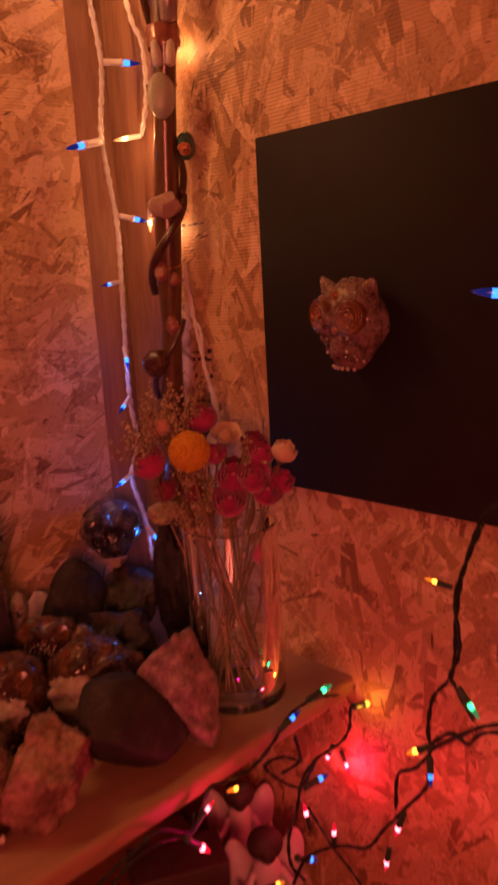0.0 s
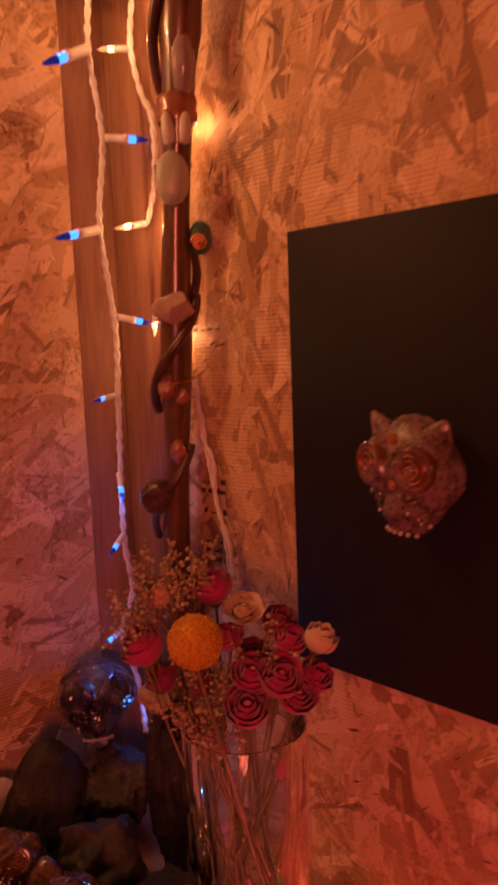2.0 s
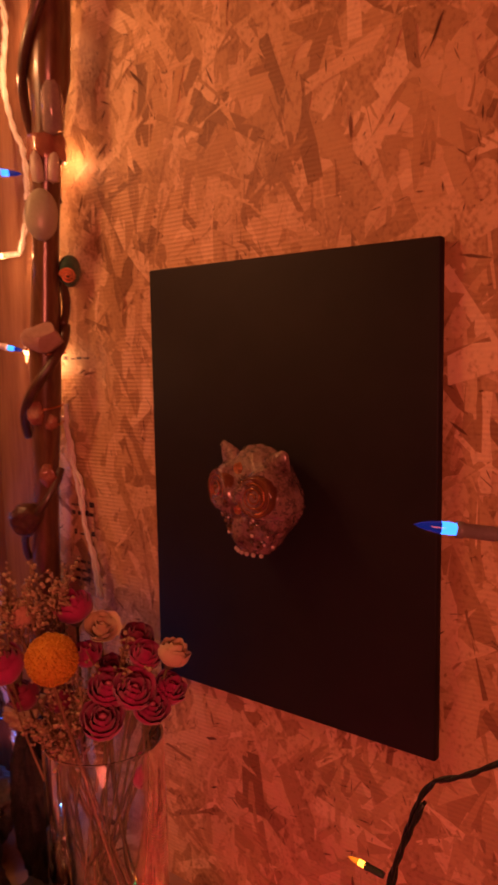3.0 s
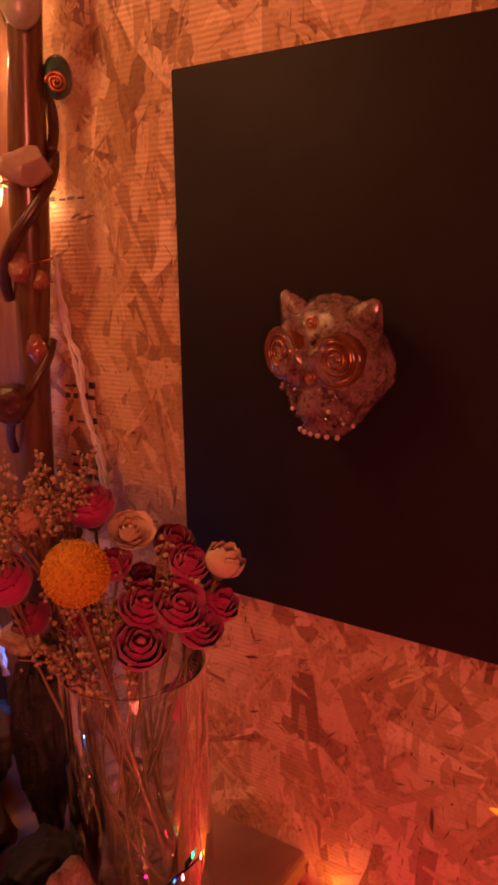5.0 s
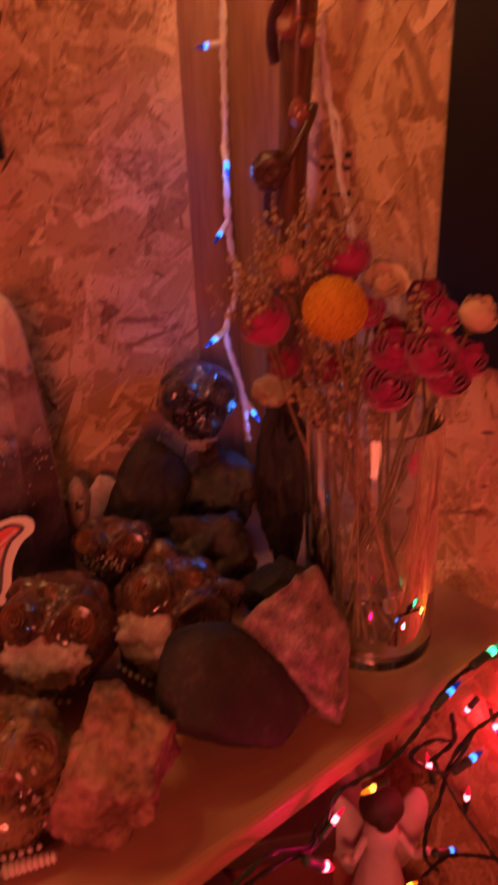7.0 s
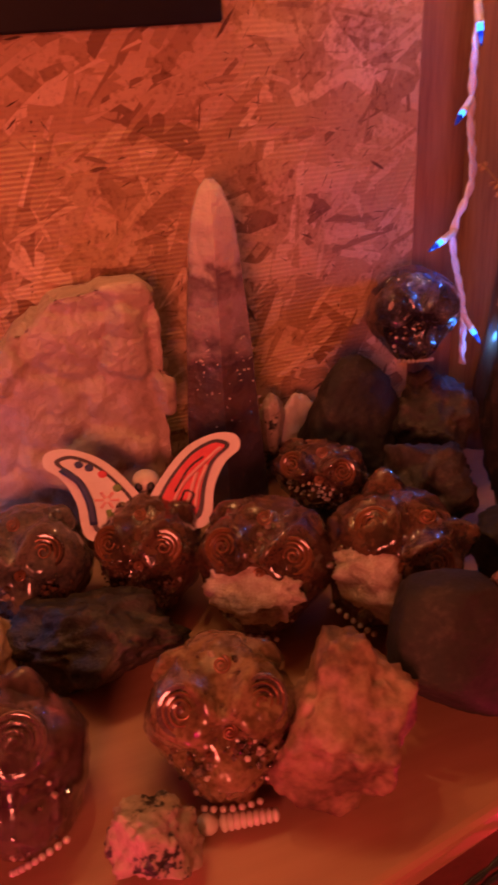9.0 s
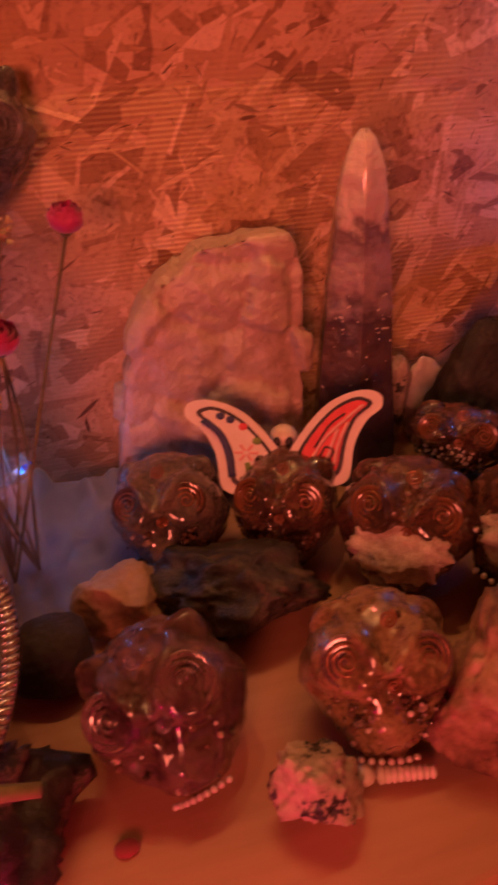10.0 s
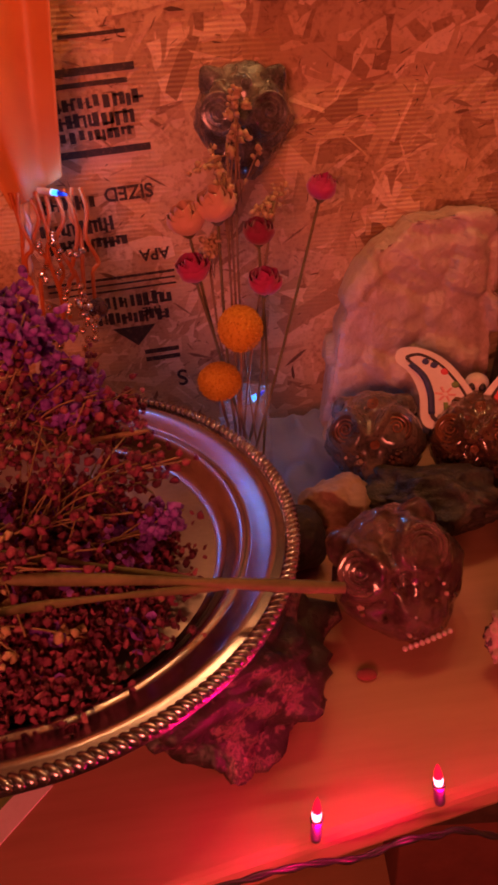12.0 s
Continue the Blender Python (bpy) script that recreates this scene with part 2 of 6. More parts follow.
def spline(points, steps=6):
    """A smooth line through the points."""
    p = [Vector(q) for q in points]
    p = [p[0] * 2 - p[1]] + p + [p[-1] * 2 - p[-2]]
    out = []
    for a, b, c, d in zip(p, p[1:], p[2:], p[3:]):
        for i in range(steps):
            t = i / steps
            out.append(0.5 * (2 * b + (c - a) * t + (2 * a - 5 * b + 4 * c - d) * t * t + (3 * b - a - 3 * c + d) * t ** 3))
    return out + [p[-2]]


def tube(points, radius, sides=8, bm=None):
    """A round rod along the points; radius a number or one per point."""
    bm = bm or bmesh.new()
    pts = [Vector(q) for q in points]
    rad = radius if isinstance(radius, (list, tuple)) else [radius] * len(pts)
    side = None
    rings = []
    for i, p in enumerate(pts):
        along = (pts[min(i + 1, len(pts) - 1)] - pts[max(i - 1, 0)]).normalized()
        if side is None:
            side = along.orthogonal().normalized()
        side = (side - along * side.dot(along)).normalized()
        other = along.cross(side)
        rings.append([bm.verts.new(p + rad[i] * (math.cos(a) * side + math.sin(a) * other)) for a in (2 * math.pi * k / sides for k in range(sides))])
    for a, b in zip(rings, rings[1:]):
        for i in range(sides):
            j = (i + 1) % sides
            bm.faces.new((a[i], a[j], b[j], b[i]))
    bm.faces.new(rings[0][::-1])
    bm.faces.new(rings[-1])
    return bm


def ball(r, sub=2, centre=(0, 0, 0), squash=(1, 1, 1), bm=None):
    bm = bm or bmesh.new()
    made = bmesh.ops.create_icosphere(bm, subdivisions=sub, radius=r)["verts"]
    for v in made:
        v.co = Vector((v.co.x * squash[0], v.co.y * squash[1], v.co.z * squash[2])) + Vector(centre)
    return bm


def along_to(a, b):
    """The pose at a whose z axis points to b."""
    way = Vector(b) - Vector(a)
    return Matrix.Translation(a) @ way.to_track_quat("Z", "Y").to_matrix().to_4x4()


# ---- the setting ----


def slits(name, parent, place, width, height, count, lean, seed):
    """Short dark gaps and bark splinters between the flakes."""
    rnd = random.Random(seed)
    verts, faces = [], []
    for k in range(count):
        u, v = rnd.uniform(0.01, width - 0.01), rnd.uniform(0.01, height - 0.01)
        if noise.noise(Vector((u * 9, v * 9, seed))) < rnd.uniform(-0.5, 0.35):
            continue
        length, wide = rnd.uniform(0.003, 0.014), rnd.uniform(0.0005, 0.0017)
        if rnd.random() < 0.06:
            length, wide = rnd.uniform(0.014, 0.030), rnd.uniform(0.002, 0.005)
        a = rnd.gauss(lean, 0.8)
        ca, sa = math.cos(a), math.sin(a)
        n0 = len(verts)
        for p, q in ((-1, rnd.uniform(-0.3, 0.3)), (-0.4, -rnd.uniform(0.5, 1)), (0.35, -rnd.uniform(0.4, 1)), (1, rnd.uniform(-0.3, 0.3)), (0.4, rnd.uniform(0.4, 1)), (-0.3, rnd.uniform(0.5, 1))):
            p, q = p * length / 2, q * wide / 2
            verts.append(place(u + p * ca - q * sa, v + p * sa + q * ca, 0.0014))
        faces.append(tuple(range(n0, n0 + 6)))
    me = bpy.data.meshes.new(name)
    me.from_pydata([tuple(v) for v in verts], [], faces)
    me.materials.append(BARK)
    ob = new(name, me)
    ob.parent = parent
    return tagged(ob, "dark splinters and gaps between the strands", kind="stuff")


def strands(name, parent, place, width, height, count, lean, seed):
    """Wood flakes pressed over a board; place(u, v, h) lies v up, u along and h off the board."""
    rnd = random.Random(seed)
    verts, faces = [], []
    for k in range(count):
        u, v = rnd.uniform(0, width), rnd.uniform(0, height)
        length, wide = rnd.uniform(0.020, 0.085), rnd.uniform(0.004, 0.017)
        if rnd.random() < 0.25:
            length, wide = length * 0.5, wide * 0.4
        elif k > 0.55 * count and rnd.random() < 0.45:
            length, wide = rnd.uniform(0.040, 0.100), rnd.uniform(0.012, 0.028)
        a = rnd.gauss(lean, 0.75)
        ca, sa = math.cos(a), math.sin(a)
        h = 0.0002 + 0.0004 * rnd.random() + 0.0005 * k / count
        tilt = rnd.uniform(-0.0007, 0.0007)
        n0 = len(verts)
        ring = []
        for s in (-1, -0.35, 0.35, 1):
            ring.append((s * length / 2, -wide / 2 * rnd.uniform(0.7, 1.1)))
        for s in (1.0, 0.8, 0.35, -0.35, -1):
            ring.append((s * length / 2 * rnd.uniform(0.86, 1.06), wide / 2 * rnd.uniform(0.55, 1.1)))
        for p, q in ring:
            verts.append(place(min(max(u + p * ca - q * sa, 0), width), min(max(v + p * sa + q * ca, 0), height), h + tilt * q / wide + 0.0001 * rnd.random()))
        faces.append(tuple(range(n0, n0 + len(ring))))
    me = bpy.data.meshes.new(name)
    me.from_pydata([tuple(v) for v in verts], [], faces)
    me.materials.append(OSB)
    ob = new(name, me)
    ob.parent = parent
    return tagged(ob, "pressed wood strands of the board", kind="stuff")


WALL_Y, SHELF_Z = 0.326, 0.9

floor = tagged(obj("floor", box(-2.4, -2.4, -0.1, 0.4, 0.6, 0.0), PLAIN, smooth=False), "dim bare board floor of the room", "floor", kind="structure")
ceiling = tagged(obj("ceiling", box(-2.4, -2.4, 2.3, 0.4, 0.6, 2.4), PLAIN, smooth=False), "dim bare board ceiling of the room", "ceiling", kind="structure")
tagged(obj("wall_south", box(-2.4, -2.4, 0.0, 0.1, -2.3, 2.3), PLAIN, smooth=False), "plain board wall behind the viewer", "wall", kind="structure")
tagged(obj("wall_west", box(-2.4, -2.3, 0.0, -2.3, WALL_Y, 2.3), PLAIN, smooth=False), "plain board wall at the far side", "wall", kind="structure")
wall_north = tagged(obj("wall_north", box(-2.4, WALL_Y, 0.0, -0.115, WALL_Y + 0.012, 2.3), OSB, smooth=False), "unpainted strand board wall behind the shelf", "wall", kind="structure")
# the right-hand wall stands a little off square: u runs along it, v up, h out of it
EAST = Matrix.Translation((-0.011, 0.063, 0.0)) @ pose(0, 0, 0, 0, 0, -80.2)


def on_east(u, v, h):
    return EAST @ Vector((u, -h, v))


wall_east = tagged(obj("wall_east", box(-0.285, 0.0, 0.0, 2.3, 0.012, 2.3), OSB, smooth=False), "unpainted strand board wall with a black canvas", "wall", kind="structure")
wall_east.matrix_world = EAST
strands("strand_surface", wall_north, lambda u, v, h: (-1.25 + u, WALL_Y - h, 0.86 + v), 1.135, 1.1, 6200, 0.5, 3)
slits("dark_splinters", wall_north, lambda u, v, h: (-1.25 + u, WALL_Y - h, 0.86 + v), 1.135, 1.1, 3600, 0.4, 13)
strands("strand_surface", wall_east, lambda u, v, h: (-0.283 + u, -h, 0.45 + v), 1.0, 1.55, 8000, 1.45, 4)
slits("dark_splinters", wall_east, lambda u, v, h: (-0.283 + u, -h, 0.45 + v), 1.0, 1.55, 4600, 1.35, 14)
tagged(obj("wall_closure", box(-2.4, 0.42, 0.0, 0.1, 0.5, 2.3), PLAIN, smooth=False), "closed cavity behind the boards", "wall", kind="structure")
tagged(obj("corner_stud", box(-0.1148, 0.331, 0.0, -0.058, 0.37, 2.3, 0.002), STUD), "bare reddish timber stud in the corner", "stud", kind="structure")
side_stud = tagged(obj("side_stud", box(-0.272, -0.0045, 0.0, -0.172, 0.0, 2.3, 0.0015), STUD), "pale bare timber stud on the right of the corner", "stud", kind="structure")
side_stud.matrix_world = EAST
tagged(obj("top_plate", box(-2.3, 0.29, 1.815, -0.055, 0.325, 1.90, 0.003), STUD), "bare timber rail across the top of the wall", "beam", kind="structure")


def shelf_edge(x):
    return -0.040 + 0.170 * x


def build_shelf():
    bm = bmesh.new()
    n = 24
    top, low = SHELF_Z, SHELF_Z - 0.022
    ring = [(-1.5, shelf_edge(-1.5)), (0.006, shelf_edge(0.006)), (-0.056, WALL_Y - 0.001), (-1.5, WALL_Y - 0.001)]
    a = [bm.verts.new((x, y, low)) for x, y in ring]
    b = [bm.verts.new((x, y, top)) for x, y in ring]
    bm.faces.new(a[::-1])
    bm.faces.new(b)
    for i in range(4):
        j = (i + 1) % 4
        bm.faces.new((a[i], a[j], b[j], b[i]))
    bmesh.ops.bevel(bm, geom=[e for e in bm.edges if all(v.co.y < 0 for v in e.verts)], offset=0.006, segments=3, profile=0.5, affect="EDGES")
    return bm


shelf = tagged(obj("shelf", build_shelf(), PINE, smooth=False), "planed pine shelf board fixed across the corner", "shelf", kind="structure")
# the lower shelf, in the dark under the first
lower = tagged(obj("lower_shelf", box(-1.5, -0.06, 0.52, -0.06, WALL_Y - 0.001, 0.54, 0.003), PINE, smooth=False), "dim lower pine shelf under the first", "shelf", kind="structure")

# ---- the canvas ----
canvas = thing("canvas", EAST @ pose(0.147, -0.001, 1.322, 0, 0.7, 0), "stretched canvas painted plain black, hung on the board wall", "canvas")
part("painted_face", box(-0.147, -0.0125, -0.197, 0.147, -0.004, 0.197, 0.002, 3), CANVAS, canvas)
part("stretcher_bar", box(-0.145, -0.0038, -0.195, 0.145, 0.0, -0.16, 0.001), PINE, canvas)
part("stretcher_bar", box(-0.145, -0.0038, 0.16, 0.145, 0.0, 0.195, 0.001), PINE, canvas)

# ---- the staff ----
staff = thing("staff", Matrix.Translation((-0.067, 0.262, SHELF_Z)), "polished brown branch staff wound with vine and studded with stones", "staff")


def staff_at(z):
    """The staff's axis, which leans out of the corner."""
    return Vector((0.0, -0.126 * (z - SHELF_Z) / 0.92 + 0.004 * math.sin(z * 9), z - SHELF_Z))


zs = [SHELF_Z + 0.001 + 1.12 * i / 40 for i in range(41)]
part("shaft", tube([staff_at(z) for z in zs], [0.0148 + 0.0016 * math.sin(z * 23) + (0.004 if z > 1.70 else 0.0) for z in zs], 14), STAFF, staff)

# ---- stones ----


def stone_mesh(size, seed, cuts=11, rough=0.13, sub=5, sharp=0.93):
    rnd = random.Random(seed)
    bm = ball(1.0, sub)
    planes = []
    for k in range(cuts):
        n = Vector((rnd.gauss(0, 1), rnd.gauss(0, 1), rnd.gauss(0, 1))).normalized()
        planes.append((n, rnd.uniform(0.55, 0.86)))
    off = Vector((rnd.uniform(0, 50), rnd.uniform(0, 50), rnd.uniform(0, 50)))
    for v in bm.verts:
        p = v.co.copy()
        for n, d in planes:
            over = p.dot(n) - d
            if over > 0:
                p -= n * over * sharp
        p *= 1 + rough * (noise.noise(p * 2.3 + off) + 0.5 * noise.noise(p * 6 + off) + 0.34 * noise.noise(p * 14 + off) + 0.2 * noise.noise(p * 30 + off))
        v.co = p
    for axis in range(3):
        low, high = min(v.co[axis] for v in bm.verts), max(v.co[axis] for v in bm.verts)
        for v in bm.verts:
            v.co[axis] = ((v.co[axis] - low) / (high - low) - 0.5) * size[axis]
    return bm


def stone(name, label, category, x, y, base, size, turn, mat, seed, tilt=0.0, roll=0.0, **shape):
    """A stone whose lowest point rests at the height base."""
    bm = stone_mesh(size, seed, **shape)
    bmesh.ops.transform(bm, matrix=pose(0, 0, 0, tilt, roll, turn), verts=bm.verts)
    low = min(v.co.z for v in bm.verts)
    for v in bm.verts:
        v.co.z -= low
        v.co.z = max(v.co.z, 0.0025) if v.co.z < 0.0025 else v.co.z
    for v in bm.verts:
        v.co.z -= 0.0025
    ob = obj(name, bm, mat)
    ob.matrix_world = Matrix.Translation((x, y, base + 0.0002))
    return tagged(ob, label, category)


Z = SHELF_Z


def hull_stone(label, place, corners, mat, seed, rough=0.003, bevel=0.004):
    """A broken stone: the hull of a few corners, its edges worn and its faces uneven."""
    rnd = random.Random(seed)
    bm = bmesh.new()
    for c in corners:
        bm.verts.new(c)
    bmesh.ops.convex_hull(bm, input=bm.verts[:])
    for v in [v for v in bm.verts if not v.link_faces]:
        bm.verts.remove(v)
    bmesh.ops.dissolve_limit(bm, angle_limit=0.12, verts=bm.verts[:], edges=bm.edges[:])
    bmesh.ops.bevel(bm, geom=bm.edges[:], offset=bevel, segments=2, profile=0.5, affect="EDGES")
    bmesh.ops.triangulate(bm, faces=bm.faces[:])
    for k in range(5):
        bmesh.ops.subdivide_edges(bm, edges=[e for e in bm.edges if e.calc_length() > 0.004], cuts=1)
        bmesh.ops.triangulate(bm, faces=bm.faces[:])
    bm.normal_update()
    off = Vector((rnd.uniform(0, 9), rnd.uniform(0, 9), rnd.uniform(0, 9)))
    for v in bm.verts:
        q = v.co * 45 + off
        lift = rough * (noise.noise(q) + 0.6 * noise.noise(q * 2.3) + 0.4 * noise.noise(q * 5))
        v.co += v.normal * lift
        v.co.z = max(v.co.z, 0.0)
    ob = obj("stone", bm, mat)
    ob.matrix_world = Matrix.Translation(place)
    return tagged(ob, label, "stone")


hull_stone("pink-veined upright wedge of stone leaning beside the vase", (-0.213, -0.030, Z + 0.0003),
           [(-0.014, 0.0, 0.128), (0.014, 0.008, 0.124), (-0.050, 0.014, 0.096), (0.036, 0.0, 0.062), (0.012, -0.026, 0.0), (0.030, -0.010, 0.0), (0.034, 0.045, 0.05), (-0.034, 0.045, 0.05),
            (-0.014, 0.03, 0.0), (0.03, 0.04, 0.0), (-0.004, -0.020, 0.06), (-0.044, 0.008, 0.074)], PINK_ROCK, 11, 0.0028, 0.003)
stone("stone", "smooth dark grey rounded stone on the shelf", "stone", -0.274, -0.022, Z, (0.118, 0.082, 0.096), -15, GREY_ROCK, 12, roll=18, rough=0.05, cuts=8, sharp=0.75)
# filler rock, put in only to make the gap left of the vase dark
stone("stone", "small dark rock added to darken the gap beside the vase", "stone", -0.168, 0.072, Z, (0.075, 0.06, 0.066), 20, GREY_ROCK, 43)
stone("stone", "rough orange calcite chunk on the shelf", "stone", -0.367, -0.044, Z, (0.084, 0.060, 0.106), -20, ORANGE_ROCK, 13, tilt=-32, roll=14, cuts=9, rough=0.2)
stone("stone", "speckled black and cream granite pebble", "stone", -0.482, -0.054, Z, (0.050, 0.046, 0.056), 20, SPECK_ROCK, 14, roll=-15, rough=0.2)
stone("stone", "dark green-black mineral chunk between the skulls", "stone", -0.488, 0.100, Z, (0.135, 0.085, 0.062), -15, GREEN_ROCK, 15, rough=0.26, cuts=16)
stone("stone", "flat-topped tan sandstone piece", "stone", -0.563, 0.118, Z, (0.064, 0.055, 0.050), 10, TAN_ROCK, 16)
stone("stone", "smooth dark dome-shaped stone", "stone", -0.612, 0.085, Z, (0.058, 0.055, 0.052), 0, GREY_ROCK, 17, rough=0.05, cuts=3)
stone("stone", "large black rock with pink seams under the tray", "stone", -0.683, -0.042, Z, (0.19, 0.15, 0.084), 40, BLACK_PINK, 18, rough=0.24, cuts=16)
stone("stone", "black rock propping the tray at the back", "stone", -0.88, 0.10, Z, (0.14, 0.12, 0.084), 0, BLACK_PINK, 28, rough=0.2, cuts=12)
hull_stone("dark blue-grey cone-shaped stone", (-0.213, 0.258, Z + 0.0003),
           [(-0.016, 0.0, 0.131), (0.016, 0.006, 0.127), (0.0, -0.016, 0.124), (-0.038, -0.018, 0.096), (0.042, -0.014, 0.088)] + [(0.062 * math.cos(k * 0.785), 0.050 * math.sin(k * 0.785), 0.0) for k in range(8)] + [(0.058 * math.cos(k * 0.785 + 0.3), 0.046 * math.sin(k * 0.785 + 0.3), 0.04) for k in range(8)],
           GREY_ROCK, 19, 0.0026, 0.008)
stone("stone", "dark brown rough rock in the pile", "stone", -0.2, 0.15, Z, (0.104, 0.09, 0.095), 25, BROWN_ROCK, 20, rough=0.2, cuts=14)
stone("stone", "brown rough rock carrying the glass ball", "stone", -0.145, 0.232, Z, (0.085, 0.085, 0.110), 60, BROWN_ROCK, 21, rough=0.22, cuts=14)
stone("stone", "tall rough black mineral column behind the vase", "stone", -0.124, 0.142, Z, (0.062, 0.06, 0.192), 10, BLACK_ROCK, 22, rough=0.2, cuts=14)
stone("stone", "small cream flat-topped stone on the black column", "stone", -0.136, 0.132, Z + 0.188, (0.050, 0.036, 0.026), 20, TAN_ROCK, 24, rough=0.12)
stone("stone", "small black and white mineral chip standing by the wall", "stone", -0.283, 0.29, Z, (0.03, 0.03, 0.095), 20, SPECK_ROCK, 41, cuts=10)
stone("stone", "flat brown rock under a beaded skull", "stone", -0.283, 0.188, Z, (0.085, 0.07, 0.036), 10, BROWN_ROCK, 42)
stone("stone", "small white pebble by the wall", "stone", -0.256, 0.297, Z, (0.052, 0.035, 0.085), 0, PEBBLE, 23)

def slab_mesh(outline, thick, seed, rough=0.006):
    """A thick uneven slab from an outline in x and z, its faces broken into shallow facets."""
    rnd = random.Random(seed)
    bm = bmesh.new()
    front = [bm.verts.new((x, -thick / 2, z)) for x, z in outline]
    face = bm.faces.new(front)
    out = bmesh.ops.extrude_face_region(bm, geom=[face])
    for v in [g for g in out["geom"] if isinstance(g, bmesh.types.BMVert)]:
        v.co.y += thick
    bmesh.ops.recalc_face_normals(bm, faces=bm.faces[:])
    bmesh.ops.bevel(bm, geom=bm.edges[:], offset=0.007, segments=2, profile=0.5, affect="EDGES")
    bmesh.ops.triangulate(bm, faces=bm.faces[:])
    for k in range(5):
        long = [e for e in bm.edges if e.calc_length() > 0.0065]
        bmesh.ops.subdivide_edges(bm, edges=long, cuts=1)
        bmesh.ops.triangulate(bm, faces=bm.faces[:])
    off = Vector((rnd.uniform(0, 9), rnd.uniform(0, 9), rnd.uniform(0, 9)))
    for v in bm.verts:
        q = v.co + 0.006 * Vector((noise.noise(v.co * 40), noise.noise(v.co * 40 + off), noise.noise(v.co * 40 - off)))
        near, seeds = noise.voronoi(Vector((q.x, q.y * 0.5, q.z)) * 20 + off)
        crack = min((near[1] - near[0]) * 4, 1.0)
        v.co += v.normal * rough * (0.75 * noise.cell(seeds[0] * 7) + 0.3 * crack - 0.3 + 0.22 * noise.noise(v.co * 70 + off))
    return bm


quartz = tagged(obj("stone", slab_mesh([(-0.098, 0.0), (0.066, 0.0), (0.072, 0.10), (0.073, 0.175), (0.074, 0.204), (0.060, 0.219), (0.030, 0.218), (-0.014, 0.214), (-0.026, 0.200), (-0.048, 0.184), (-0.066, 0.150), (-0.079, 0.118)], 0.05, 5, 0.0085), ROSEQ),
                "large pale rose quartz slab leaning on the wall", "stone")
quartz.matrix_world = Matrix.Translation((-0.451, 0.262, SHELF_Z + 0.005)) @ pose(0, 0, 0, -6, 0, -5)


def layered_crystal():
    """Clear pale tip over smoky violet bands."""
    m, nodes, links, bsdf = material("banded_crystal")
    coord, sep = nodes.new("ShaderNodeTexCoord"), nodes.new("ShaderNodeSeparateXYZ")
    links.new(coord.outputs["Object"], sep.inputs[0])
    n = nodes.new("ShaderNodeTexNoise")
    n.inputs["Scale"].default_value, n.inputs["Detail"].default_value = 75, 10
    links.new(coord.outputs["Object"], n.inputs["Vector"])
    add = nodes.new("ShaderNodeMath")
    add.operation = "MULTIPLY_ADD"
    add.inputs[1].default_value = 0.075
    links.new(n.outputs[0], add.inputs[0])
    links.new(sep.outputs[2], add.inputs[2])
    scaled = nodes.new("ShaderNodeMath")
    scaled.operation = "DIVIDE"
    scaled.inputs[1].default_value = 0.33
    links.new(add.outputs[0], scaled.inputs[0])
    r = ramp_of(nodes, [(0.0, (0.05, 0.04, 0.06)), (0.36, (0.07, 0.05, 0.07)), (0.46, (0.13, 0.075, 0.07)), (0.56, (0.09, 0.06, 0.07)), (0.63, (0.34, 0.26, 0.25)), (0.70, (0.40, 0.30, 0.30)), (0.76, (0.19, 0.12, 0.12)), (0.80, (0.56, 0.45, 0.40)), (1.0, (0.72, 0.62, 0.56))])
    links.new(scaled.outputs[0], r.inputs[0])
    links.new(r.outputs[0], bsdf.inputs["Base Color"])
    bsdf.inputs["Roughness"].default_value, bsdf.inputs["Coat Weight"].default_value = 0.16, 0.6
    bsdf.inputs["Subsurface Weight"].default_value = 0.2
    b = nodes.new("ShaderNodeBump")
    b.inputs["Strength"].default_value, b.inputs["Distance"].default_value = 1.0, 0.006
    links.new(n.outputs[0], b.inputs["Height"])
    links.new(b.outputs[0], bsdf.inputs["Normal"])
    return m


def point_mesh():
    bm = bmesh.new()
    rnd = random.Random(8)
    sides, rings = 6, []
    for r, z in ((0.043, 0), (0.042, 0.03), (0.036, 0.10), (0.030, 0.17), (0.0235, 0.235), (0.019, 0.262), (0.011, 0.281), (0.004, 0.288)):
        rings.append([bm.verts.new((r * math.cos(a) * rnd.uniform(0.96, 1.04), r * 0.85 * math.sin(a) * rnd.uniform(0.96, 1.04), z)) for a in (0.3 + 2 * math.pi * k / sides for k in range(sides))])
    for a, b in zip(rings, rings[1:]):
        for k in range(sides):
            bm.faces.new((a[k], a[(k + 1) % sides], b[(k + 1) % sides], b[k]))
    bm.faces.new(rings[0][::-1])
    bm.faces.new(rings[-1])
    upright = [e for e in bm.edges if abs(e.verts[0].co.z - e.verts[1].co.z) > 0.004]
    bmesh.ops.bevel(bm, geom=upright, offset=0.004, segments=2, profile=0.6, affect="EDGES")
    return bm


